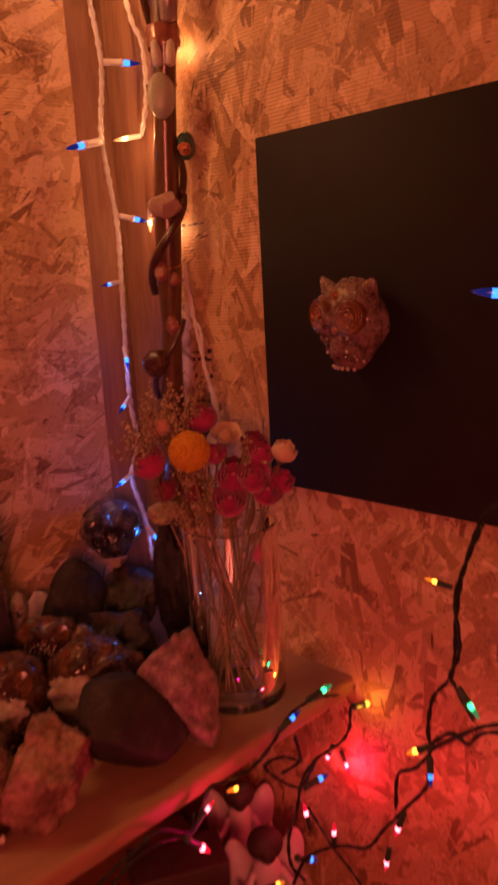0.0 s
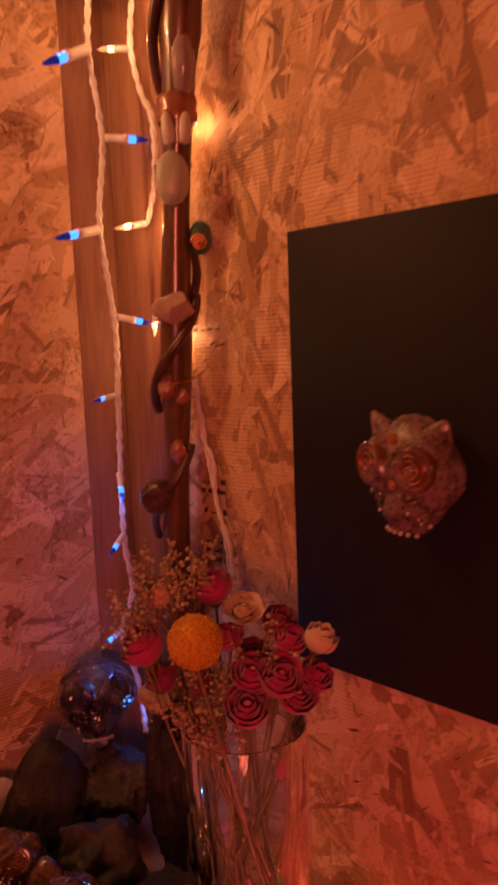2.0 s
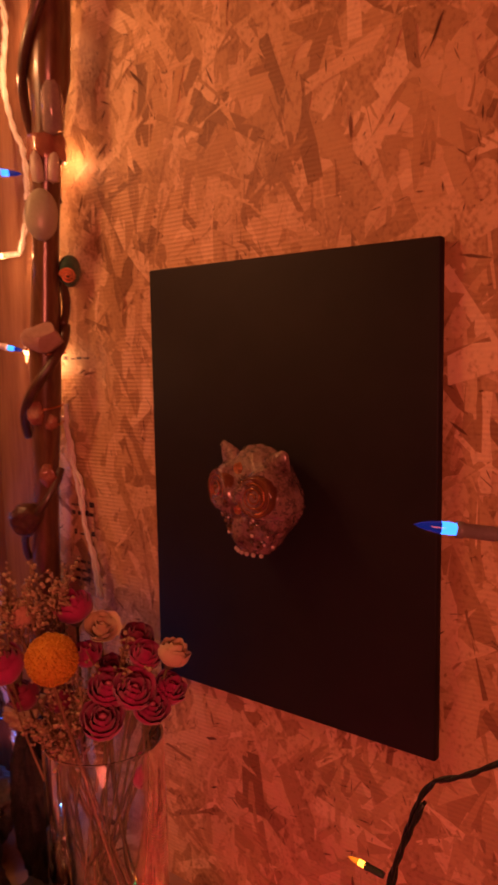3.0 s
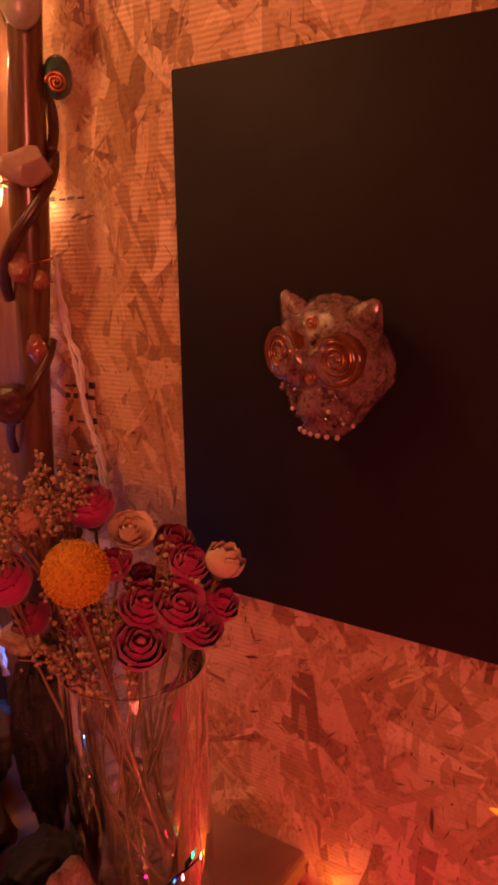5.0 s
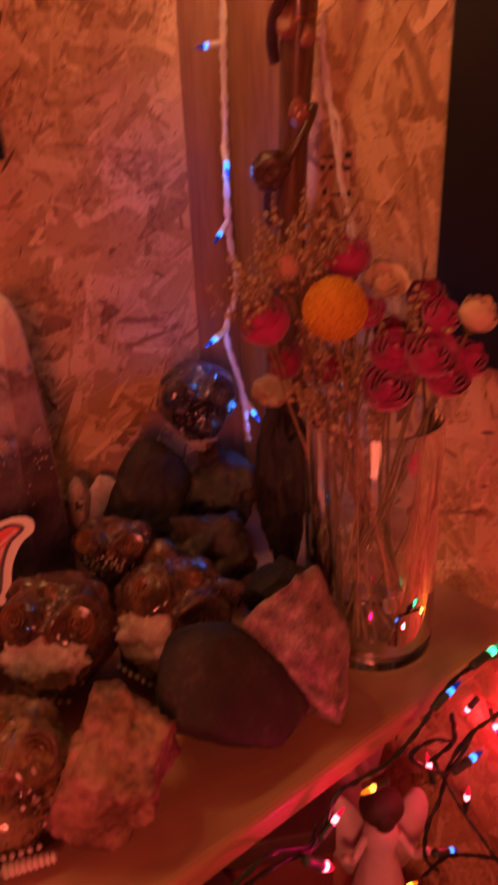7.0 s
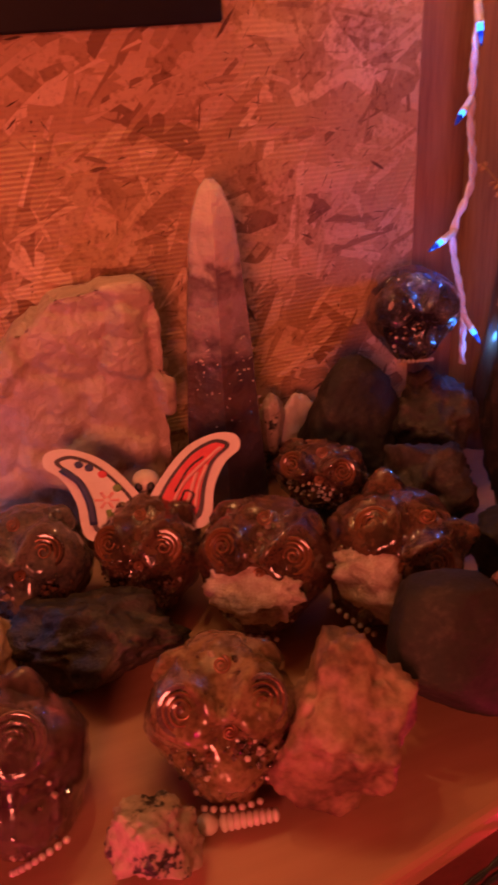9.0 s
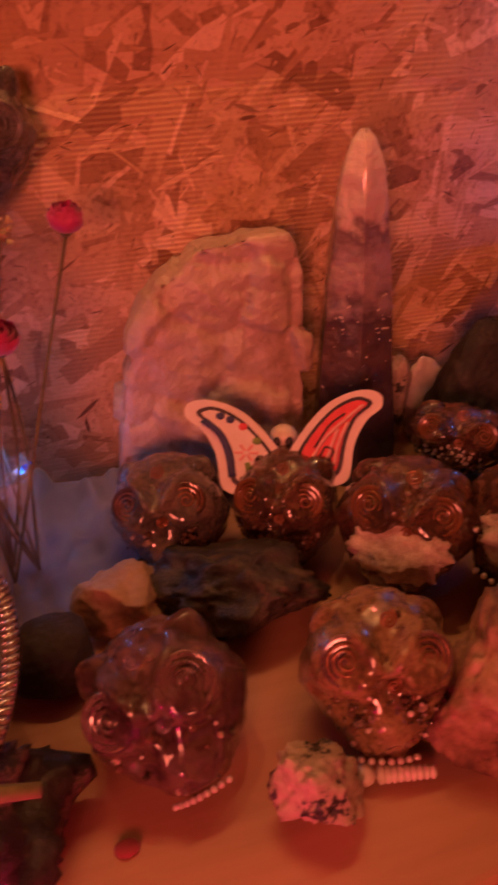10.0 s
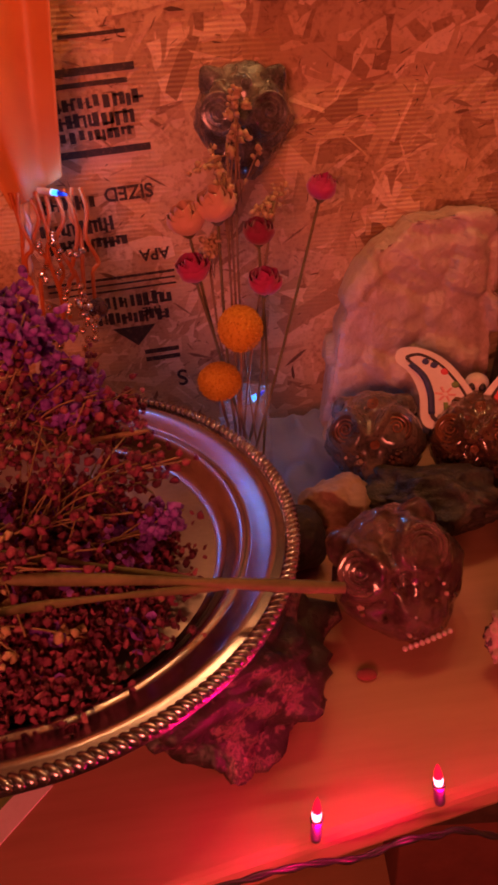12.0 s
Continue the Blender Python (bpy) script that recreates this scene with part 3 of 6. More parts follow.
crystal = tagged(obj("crystal_point", point_mesh(), layered_crystal(), smooth=False), "tall tapered crystal point, clear at the tip and smoky violet below", "crystal")
# sparkle put in as pale specks, on the crystal's front side only
glint = bmesh.new()
rnd = random.Random(31)
for k in range(44):
    z, a = rnd.gauss(0.138, 0.024), rnd.uniform(-2.6, -0.5)
    rad = (0.043 - 0.080 * z) * 0.97
    bmesh.ops.create_icosphere(glint, subdivisions=1, radius=rnd.uniform(0.0004, 0.0012), matrix=Matrix.Translation((rad * math.cos(a), rad * 0.85 * math.sin(a), z)))
tagged(part("sparkle_speck", glint, BEAD_GLASS, crystal, "pale specks added as sparkle over the dark band", False), kind="stuff")
crystal.matrix_world = Matrix.Translation((-0.336, 0.262, SHELF_Z + 0.001)) @ pose(0, 0, 0, 0, 1.0, 0)

# ---- resin skulls with cat ears and coiled wire eyes ----


def resin(name, stops, clear=0.3, scale=42):
    return surface(name, stops, scale, 0.15, coat=0.9, through_light=clear * 0.7, bump=0.6, distance=0.0022, ior=1.5)


RESIN_BROWN = resin("brown_resin", [(0.30, (0.018, 0.010, 0.008)), (0.45, (0.065, 0.032, 0.020)), (0.55, (0.15, 0.075, 0.045)), (0.62, (0.035, 0.024, 0.018)), (0.75, (0.40, 0.29, 0.22))])
RESIN_GREY = resin("grey_resin", [(0.30, (0.02, 0.02, 0.022)), (0.45, (0.09, 0.08, 0.07)), (0.56, (0.19, 0.14, 0.11)), (0.64, (0.05, 0.045, 0.04)), (0.78, (0.40, 0.36, 0.30))])
RESIN_AMBER = resin("amber_resin", [(0.30, (0.05, 0.03, 0.018)), (0.45, (0.18, 0.11, 0.05)), (0.55, (0.34, 0.23, 0.12)), (0.65, (0.11, 0.05, 0.035)), (0.78, (0.55, 0.40, 0.26))])
RESIN_CLEAR = resin("clear_pink_resin", [(0.30, (0.05, 0.03, 0.03)), (0.46, (0.14, 0.075, 0.07)), (0.56, (0.24, 0.15, 0.14)), (0.66, (0.12, 0.07, 0.07)), (0.78, (0.60, 0.44, 0.40))], 0.85)
RESIN_OWL = resin("dark_clear_resin", [(0.32, (0.05, 0.030, 0.026)), (0.44, (0.18, 0.11, 0.09)), (0.54, (0.34, 0.23, 0.20)), (0.62, (0.10, 0.06, 0.06)), (0.74, (0.62, 0.48, 0.44))], 0.35, 70)
RESIN_VIOLET = resin("violet_resin", [(0.32, (0.010, 0.009, 0.016)), (0.5, (0.032, 0.028, 0.045)), (0.62, (0.09, 0.08, 0.11)), (0.74, (0.34, 0.32, 0.36))], 0.1, 60)
RESIN_SMOKE = resin("smoky_resin", [(0.30, (0.03, 0.028, 0.025)), (0.47, (0.08, 0.075, 0.068)), (0.6, (0.19, 0.17, 0.155)), (0.75, (0.34, 0.31, 0.28))], 0.3, 70)
DOME_AMBER = surface("amber_cabochon", [(0.3, (0.07, 0.026, 0.012)), (0.7, (0.20, 0.08, 0.035))], 90, 0.16, coat=0.8, bump=0.05)
DOME_DARK = surface("dark_cabochon", [(0.3, (0.02, 0.012, 0.01)), (0.7, (0.09, 0.045, 0.03))], 90, 0.06, coat=1.0, bump=0.05)
DOME_CLEAR = surface("clear_cabochon", [(0.3, (0.10, 0.055, 0.05)), (0.7, (0.24, 0.15, 0.13))], 90, 0.06, coat=1.0, bump=0.05, through_light=0.4)
DRUSY = surface("white_drusy_quartz", [(0.3, (0.28, 0.19, 0.14)), (0.5, (0.48, 0.38, 0.31)), (0.75, (0.74, 0.66, 0.58))], 120, 0.2, bump=1.0, distance=0.003, coat=0.5)
WIRE = surface("resin_coated_wire", [(0.3, (0.13, 0.052, 0.024)), (0.7, (0.30, 0.13, 0.06))], 200, 0.28, metal=0.5, bump=0.05)
STEEL = surface("steel_wire", [(0.3, (0.30, 0.27, 0.25)), (0.7, (0.45, 0.42, 0.40))], 200, 0.25, metal=1.0, bump=0.05)


CHIPS = surface("set_stone_chips", [(0.0, (0.02, 0.014, 0.012)), (0.3, (0.06, 0.034, 0.022)), (0.55, (0.16, 0.09, 0.055)), (0.75, (0.08, 0.066, 0.058)), (0.85, (0.42, 0.32, 0.24)), (1.0, (0.66, 0.56, 0.48))], 150, 0.12, coat=0.8, bump=0.3, island=True)


def coil_mesh(r, wire, turns=3.2):
    pts = []
    n = int(turns * 18)
    for i in range(n + 1):
        a = 2 * math.pi * turns * i / n
        k = 0.12 + 0.88 * i / n
        pts.append((r * k * math.cos(a), -0.22 * r * (1 - k), r * k * math.sin(a)))
    return tube(pts, wire, 6)


def skull(x, y, z, w, h, dep, yaw, tilt, roll, label, body, dome, wire=None, seed=1, ears=0.26, eye=0.18, teeth=7, beads=10, mouth=None, whole=None, chips=150):
    """A small skull that faces -y before it is turned; z is the height of its middle."""
    rnd = random.Random(seed)
    eye, h, w = eye * 0.86, h * 1.05, w * 0.97
    m = whole if whole else Matrix.Translation((x, y, z)) @ pose(0, 0, 0, 0, 0, yaw) @ pose(0, 0, 0, tilt, 0, 0) @ pose(0, 0, 0, 0, roll, 0)
    top = thing("resin_skull", m, label, "skull", "resin skulls with wire eyes")
    bm = ball(1.0, 5)
    off = Vector((seed * 3.1, seed * 1.7, seed * 0.9))
    for v in bm.verts:
        a = v.co.copy()
        jaw = min(max((-a.z - 0.02) / 0.98, 0), 1)
        square = 1 + 0.07 * (1 - abs(a.z)) * abs(a.x)
        p = Vector((a.x * 0.5 * w * square * (1 - 0.42 * jaw ** 1.1), a.y * 0.5 * dep, a.z * 0.5 * h))
        p.z = max(p.z, -0.46 * h)
        if a.y < -0.05:
            front = min(1, (-a.y - 0.05) / 0.25)
            push = 0.0
            for s in (-1, 1):
                d = math.hypot(a.x - 0.50 * s, a.z - 0.22)
                push += 0.12 * min(max((0.46 - d) / 0.10, 0), 1)
                cheek = math.hypot((a.x - 0.46 * s) * 0.9, (a.z + 0.36) * 1.2)
                push -= 0.09 * max(0, 1 - cheek / 0.26)
                t = min(max((a.z - 0.10) / 0.75, 0), 1)
                ridge = abs(a.x - s * (0.06 + 0.58 * t))
                if a.z > 0.05:
                    push += 0.10 * max(0, 1 - ridge / 0.13)
            hole = math.hypot(a.x * 1.5, a.z + 0.16)
            push -= 0.13 * max(0, 1 - hole / 0.15)
            push += 0.10 * max(0, 1 - math.hypot(a.x * 0.9, (a.z + 0.66) * 1.3) / 0.42)
            p.y -= push * dep * front
        p *= 1 + 0.05 * noise.noise(a * 2.2 + off) + 0.045 * noise.noise(a * 6 + off) + 0.025 * noise.noise(a * 14 + off) + 0.012 * noise.noise(a * 32 + off)
        v.co = p
    part("cranium", bm, body, top)
    for s in (-1, 1):
        e = lathe([(0.20 * w, -0.12 * w), (0.155 * w, 0.15 * ears * w), (0.095 * w, 0.60 * ears * w), (0.045 * w, 0.92 * ears * w), (0.0, ears * w)], 7)
        bmesh.ops.transform(e, matrix=pose(s * 0.33 * w, -0.14 * dep, 0.36 * h, 16, s * 34, s * 14) @ Matrix.Diagonal((1, 0.55, 1, 1)), verts=e.verts)
        part("ear", e, body, top)
        # the eye is a short barrel with turned rings and a bead in its middle
        r = eye * w
        e = lathe([(0, 0.13 * r), (0.16 * r, 0.10 * r), (0.22 * r, 0.0), (0.34 * r, 0.09 * r), (0.44 * r, 0.10 * r), (0.52 * r, 0.0), (0.64 * r, 0.13 * r), (0.72 * r, 0.13 * r), (0.79 * r, 0.02 * r), (0.90 * r, 0.20 * r), (1.0 * r, 0.16 * r), (1.05 * r, -0.05 * r), (1.12 * r, -0.75 * r)], 26)
        seat = pose(s * 0.255 * w, -0.50 * dep, 0.11 * h, 0, 0, s * 13) @ pose(0, 0, 0, 90, 0, 0)
        bmesh.ops.transform(e, matrix=seat, verts=e.verts)
        part("eye", e, dome, top, "ringed domed eye")
        if wire:
            c = coil_mesh(r * 0.93, 0.0085 * w, 3.2)
            bmesh.ops.transform(c, matrix=pose(s * 0.255 * w, -0.50 * dep - 0.10 * r, 0.11 * h, rnd.uniform(-5, 5), 0, s * 13), verts=c.verts)
            part("eye_coil", c, wire, top, "coiled wire round the eye")
    if wire:
        for px, pz, r in ((0.02, 0.33, 0.06), (0.03, -0.03, 0.05)):
            c = coil_mesh(r * w, 0.010 * w, 2.2)
            bmesh.ops.transform(c, matrix=pose(px * w, -0.53 * dep, pz * h), verts=c.verts)
            part("brow_coil" if pz > 0 else "nose_coil", c, wire, top, "small coil of wire")
    for i in range(teeth):
        t = (i - (teeth - 1) / 2) / max(teeth - 1, 1) * 2
        part("tooth", ball(0.024 * w, 2, (t * 0.18 * w, -0.32 * dep + 0.10 * dep * t * t, -0.45 * h)), TEETH, top)
    for i in range(beads):
        px, pz = rnd.uniform(-0.3, 0.3), rnd.uniform(-0.36, -0.08)
        depth_y = -0.52 * dep * math.sqrt(max(0.05, 1 - (px / 0.42) ** 2 - (pz / 0.5) ** 2)) - 0.01 * dep
        part("bead", ball(rnd.uniform(0.010, 0.022) * w, 2, (px * w, depth_y, pz * h)), rnd.choice((BEAD_GLASS, BEAD_GLASS, DOME_AMBER, STEEL)), top)
    rub = bmesh.new()
    for i in range(chips):
        a = Vector((rnd.uniform(-0.8, 0.8), -1, rnd.uniform(-0.9, 0.75) if i % 3 else rnd.uniform(-0.85, -0.1)))
        if min(math.hypot(a.x - 0.46, a.z - 0.30), math.hypot(a.x + 0.46, a.z - 0.30)) < 0.34 or a.x ** 2 + a.z ** 2 > 0.8:
            continue
        k = min(max((-a.z - 0.05) / 0.95, 0), 1)
        q = Vector((a.x * 0.5 * w * (1 - 0.34 * k * k), -0.49 * dep * math.sqrt(1 - a.x ** 2 - a.z ** 2), a.z * 0.5 * h))
        lump = bmesh.ops.create_icosphere(rub, subdivisions=1, radius=w * rnd.choice((rnd.uniform(0.008, 0.02), rnd.uniform(0.012, 0.04))), matrix=Matrix.Translation(q) @ pose(0, 0, 0, rnd.uniform(0, 90), rnd.uniform(0, 90), rnd.uniform(0, 90)) @ Matrix.Diagonal((1, rnd.uniform(0.5, 1), rnd.uniform(0.6, 1.3), 1)))
    if chips:
        tagged(part("stone_chips", rub, CHIPS, top, "chips of stone and glass set in the resin", False), kind="stuff")
    else:
        rub.free()
    if mouth:
        q = stone_mesh((0.78 * w, 0.40 * dep, 0.46 * h), seed + 70, cuts=4, rough=0.22)
        bmesh.ops.transform(q, matrix=Matrix.Translation((0, -0.42 * dep, -0.14 * h)), verts=q.verts)
        part("drusy_muzzle", q, mouth, top, "white sparkling quartz cluster")
    return top


skull(-0.513, 0.184, 0.940, 0.086, 0.094, 0.074, -24, -34, -8, "grey-brown resin cat-eared skull with coiled wire eyes", RESIN_GREY, DOME_DARK, WIRE, 1, ears=0.10, teeth=5, beads=6)
skull(-0.430, 0.162, 0.940, 0.080, 0.094, 0.070, -30, -32, 0, "red-brown resin cat-eared skull wearing paper wings", RESIN_BROWN, DOME_AMBER, WIRE, 2, ears=0.10, beads=8, eye=0.19)
skull(-0.360, 0.106, 0.947, 0.096, 0.098, 0.074, -30, -36, 4, "brown resin skull with amber eyes and a quartz muzzle", RESIN_BROWN, DOME_AMBER, WIRE, 3, ears=0.07, eye=0.16, mouth=DRUSY, beads=12)
skull(-0.276, 0.076, 0.948, 0.096, 0.104, 0.074, -24, -36, 34, "brown resin skull lying tilted with a pale quartz muzzle", RESIN_BROWN, DOME_AMBER, WIRE, 4, ears=0.16, mouth=DRUSY, beads=14, eye=0.16)
skull(-0.428, -0.003, 0.938, 0.087, 0.092, 0.070, -14, -40, 0, "amber resin skull packed with stone chips, wire eyes", RESIN_AMBER, DOME_CLEAR, WIRE, 5, ears=0.07, eye=0.19, beads=26)
skull(-0.546, 0.010, 0.936, 0.090, 0.094, 0.076, -20, -40, -28, "clear pinkish resin skull with swirled eyes near the edge", RESIN_CLEAR, DOME_CLEAR, RESIN_CLEAR, 6, ears=0.12, eye=0.20, teeth=9, beads=2, chips=36)
skull(-0.282, 0.180, 0.962, 0.078, 0.056, 0.062, -30, -30, 6, "small dark resin skull crusted with glass beads", RESIN_BROWN, DOME_AMBER, WIRE, 7, ears=0.08, beads=70, teeth=0, eye=0.16)
skull(-0.152, 0.262, 1.052, 0.082, 0.082, 0.076, -20, -16, 0, "dark violet glittering resin skull on the rock pile", RESIN_VIOLET, DOME_DARK, None, 8, ears=0.02, eye=0.09, teeth=9, beads=8, chips=50)
skull(0, 0, 0, 0.086, 0.090, 0.052, 0, 0, 0, "clear copper-eyed resin owl-like skull fixed on the canvas", RESIN_OWL, DOME_AMBER, COPPER, 9, ears=0.20, eye=0.23, teeth=6, beads=14, chips=130,
      whole=EAST @ pose(0.1435, -0.033, 1.316, 0, 0, 0) @ pose(0, 0, 0, 0, 4, -8))
skull(-0.604, 0.302, 1.200, 0.082, 0.092, 0.046, -4, -2, 2, "smoky grey resin cat-eared skull hung on the board wall", RESIN_SMOKE, RESIN_SMOKE, RESIN_SMOKE, 10, ears=0.15, eye=0.23, teeth=0, beads=0, chips=0)

# ---- paper wings ----
PAPER = surface("white_card", [(0.3, (0.70, 0.66, 0.60)), (0.7, (0.80, 0.77, 0.72))], 60, 0.7, bump=0.05)
INK = surface("black_ink", [(0.3, (0.012, 0.012, 0.014)), (0.7, (0.025, 0.022, 0.024))], 60, 0.5, bump=0.0)
PINK_INK = surface("pink_marker", [(0.3, (0.62, 0.05, 0.07)), (0.7, (0.76, 0.12, 0.13))], 120, 0.6, bump=0.0)
PALE_INK = surface("pale_pink_marker", [(0.3, (0.66, 0.30, 0.28)), (0.7, (0.78, 0.46, 0.42))], 120, 0.6, bump=0.0)
BLUE_INK = surface("navy_marker", [(0.3, (0.02, 0.03, 0.09)), (0.7, (0.05, 0.07, 0.18))], 120, 0.6, bump=0.0)
GREEN_INK = surface("green_marker", [(0.3, (0.10, 0.22, 0.05)), (0.7, (0.20, 0.32, 0.08))], 120, 0.6, bump=0.0)


def plate(outline, y0, y1):
    """A flat plate in x and z, from depth y0 to y1."""
    bm = bmesh.new()
    a = [bm.verts.new((x, y0, z)) for x, z in outline]
    b = [bm.verts.new((x, y1, z)) for x, z in outline]
    bm.faces.new(a)
    bm.faces.new(b[::-1])
    for i in range(len(a)):
        j = (i + 1) % len(a)
        bm.faces.new((a[j], a[i], b[i], b[j]))
    bmesh.ops.recalc_face_normals(bm, faces=bm.faces[:])
    return bm


def smooth_loop(points, steps=5):
    n = len(points)
    p = [Vector((x, z)) for x, z in points]
    out = []
    for i in range(n):
        a, b, c, d = p[i - 1], p[i], p[(i + 1) % n], p[(i + 2) % n]
        for k in range(steps):
            t = k / steps
            q = 0.5 * (2 * b + (c - a) * t + (2 * a - 5 * b + 4 * c - d) * t * t + (3 * b - a - 3 * c + d) * t ** 3)
            out.append((q.x, q.y))
    return out


def line_on(points, width, y):
    pts = spline([(x, y, z) for x, z in points], 5)
    bm = tube(pts, width / 2, 6)
    for v in bm.verts:
        v.co.y = y + (v.co.y - y) * 0.25
    return bm


WING = smooth_loop([(0.004, -0.040), (0.026, -0.052), (0.046, -0.048), (0.052, -0.016), (0.062, 0.006), (0.074, 0.018), (0.072, 0.031), (0.056, 0.034), (0.034, 0.024), (0.014, 0.000), (0.0, -0.026)])
INNER = smooth_loop([(0.012, -0.036), (0.027, -0.044), (0.040, -0.041), (0.046, -0.013), (0.054, 0.008), (0.066, 0.020), (0.064, 0.026), (0.053, 0.028), (0.036, 0.018), (0.018, -0.004), (0.008, -0.024)])
INSIDE = smooth_loop([(0.014, -0.034), (0.027, -0.0405), (0.037, -0.038), (0.043, -0.012), (0.051, 0.009), (0.062, 0.020), (0.0615, 0.0235), (0.053, 0.0248), (0.037, 0.0155), (0.0205, -0.005), (0.011, -0.024)])


def wing(side, label, m):
    top = thing("paper_wing", m @ Matrix.Diagonal((side, 1, 1, 1)), label, "paper wing", "paper wings")
    part("card", plate(WING, -0.0006, 0.0006), PAPER, top, smooth=False)
    part("ink_outline", plate(INNER, -0.0013, -0.0007), INK, top, smooth=False)
    part("coloured_field", plate(INSIDE, -0.0020, -0.0014), PINK_INK if side > 0 else PAPER, top, smooth=False)
    if side > 0:
        for pts in ([(0.018, -0.030), (0.030, -0.008), (0.050, 0.012), (0.060, 0.021)], [(0.028, -0.036), (0.034, -0.018), (0.040, 0.000)], [(0.036, -0.034), (0.040, -0.014), (0.048, 0.006)]):
            part("streak", line_on(pts, 0.0032, -0.0021), PALE_INK, top)
        for pts in ([(0.026, -0.024), (0.030, -0.016), (0.036, -0.020), (0.033, -0.028), (0.036, -0.034)], [(0.022, -0.016), (0.034, 0.004), (0.046, 0.014)]):
            part("ink_line", line_on(pts, 0.0018, -0.0023), INK, top)
    else:
        part("dark_edge", line_on([(0.040, -0.036), (0.043, -0.014), (0.050, 0.004), (0.062, 0.016)], 0.006, -0.0021), BLUE_INK, top)
        for x, z, mat in ((0.050, 0.020, BLUE_INK), (0.043, 0.017, BLUE_INK), (0.034, 0.011, PINK_INK), (0.024, -0.002, GREEN_INK), (0.026, -0.037, BLUE_INK)):
            part("dot", ball(0.0032, 2, (x, -0.0021, z), (1, 0.15, 1.1)), mat, top)
        for a in range(6):
            c, s = math.cos(a * 1.047), math.sin(a * 1.047)
            part("flower_petal", line_on([(0.031 + 0.002 * c, -0.013 + 0.002 * s), (0.031 + 0.0045 * c, -0.013 + 0.0045 * s), (0.031 + 0.0085 * c, -0.013 + 0.0085 * s)], 0.0025, -0.0021), PALE_INK, top)
        part("flower_stem", line_on([(0.030, -0.022), (0.029, -0.030), (0.030, -0.036)], 0.004, -0.0022), GREEN_INK, top)
    return top


wing(1, "white card wing coloured with pink and red streaks", Matrix.Translation((-0.424, 0.180, 0.998)) @ pose(0, 0, 0, -24, 0, -14) @ Matrix.Diagonal((0.98, 1, 0.80, 1)))
wing(-1, "white card wing drawn with a flower and coloured dots", Matrix.Translation((-0.419, 0.180, 0.990)) @ pose(0, 0, 0, -24, 6, -14) @ Matrix.Diagonal((1.06, 1, 0.80, 1)))
charm = thing("skull_charm", Matrix.Translation((-0.421, 0.192, 0.987)) @ pose(0, 0, 0, -20, 0, -20) @ Matrix.Diagonal((0.85, 0.85, 0.85, 1)), "tiny white carved bone charm between the wings", "charm")
part("cranium", ball(0.0125, 3, (0, 0, 0), (1, 0.8, 0.9)), BONE, charm)
for s in (-1, 1):
    part("eye_hollow", ball(0.004, 2, (s * 0.005, -0.0085, -0.003), (1, 0.5, 1.1)), INK, charm)

# ---- shell rod and petal on the shelf ----
rod = thing("shell_rod", Matrix.Translation((-0.436, -0.047, 0.9085)) @ pose(0, 0, 0, 0, 0, -14), "white ribbed shell rod lying before the amber skull", "shell")
part("knob", ball(0.0062, 2, (-0.017, 0, 0)), BONE, rod)
for i in range(9):
    part("rib", ball(0.0056 - 0.0002 * i, 2, (-0.008 + 0.0035 * i, 0, 0), (0.55, 1, 1)), BONE, rod)
PETAL_RED = surface("dried_red_petal", [(0.3, (0.10, 0.012, 0.02)), (0.7, (0.24, 0.03, 0.045))], 160, 0.75, bump=0.4, island=True, sheen=0.2)
tagged(obj("petal", ball(0.007, 2, (-0.582, -0.041, 0.9018), (1.0, 0.8, 0.22)), PETAL_RED), "single dried red petal fallen on the shelf", "petal")

# ---- the second canvas and the staff's ornaments ----
second = thing("canvas", Matrix.Translation((-0.4425, 0.3245, 1.491)), "second canvas painted plain black above the crystals", "canvas")
part("painted_face", box(-0.1475, -0.012, -0.2, 0.1475, -0.004, 0.2, 0.002, 3), CANVAS, second)
part("stretcher_bar", box(-0.1455, -0.0038, -0.198, 0.1455, 0.0, -0.165, 0.001), PINE, second)
part("stretcher_bar", box(-0.1455, -0.0038, 0.165, 0.1455, 0.0, 0.198, 0.001), PINE, second)

FRONT = Vector((-0.48, -0.87, 0)).normalized()
SIDE = Vector((0.87, -0.48, 0)).normalized()


def on_staff(z, out=0.015, side=0.0):
    return staff_at(z) + FRONT * out + SIDE * side


def wind(z0, z1, turns, r, start, rad, bulge=0.0):
    n = 40
    pts = []
    for i in range(n + 1):
        t = i / n
        a = start + turns * 2 * math.pi * t
        pts.append(staff_at(z0 + (z1 - z0) * t) + (FRONT * math.cos(a) + SIDE * math.sin(a)) * (r + bulge * math.sin(math.pi * t)))
    return tube(pts, rad, 8)


part("vine", wind(1.225, 1.325, 0.45, 0.019, -1.9, 0.0042, 0.006), VINE, staff, "dark twisted vine")
part("vine", wind(1.36, 1.475, 0.55, 0.020, -2.0, 0.0052, 0.004), VINE, staff, "dark twisted vine")
part("vine", wind(1.475, 1.60, 0.5, 0.019, 1.2, 0.0045, 0.004), VINE, staff, "dark twisted vine")
part("vine", wind(1.60, 1.80, 0.6, 0.021, 2.6, 0.005, 0.004), VINE, staff, "dark twisted vine")
GREEN_GEM = surface("green_glass", [(0.3, (0.02, 0.06, 0.045)), (0.7, (0.06, 0.14, 0.09))], 90, 0.08, coat=1.0, bump=0.1)
CARNELIAN = surface("red_brown_stone", [(0.3, (0.18, 0.06, 0.04)), (0.7, (0.38, 0.16, 0.10))], 90, 0.2, coat=0.6, bump=0.2)
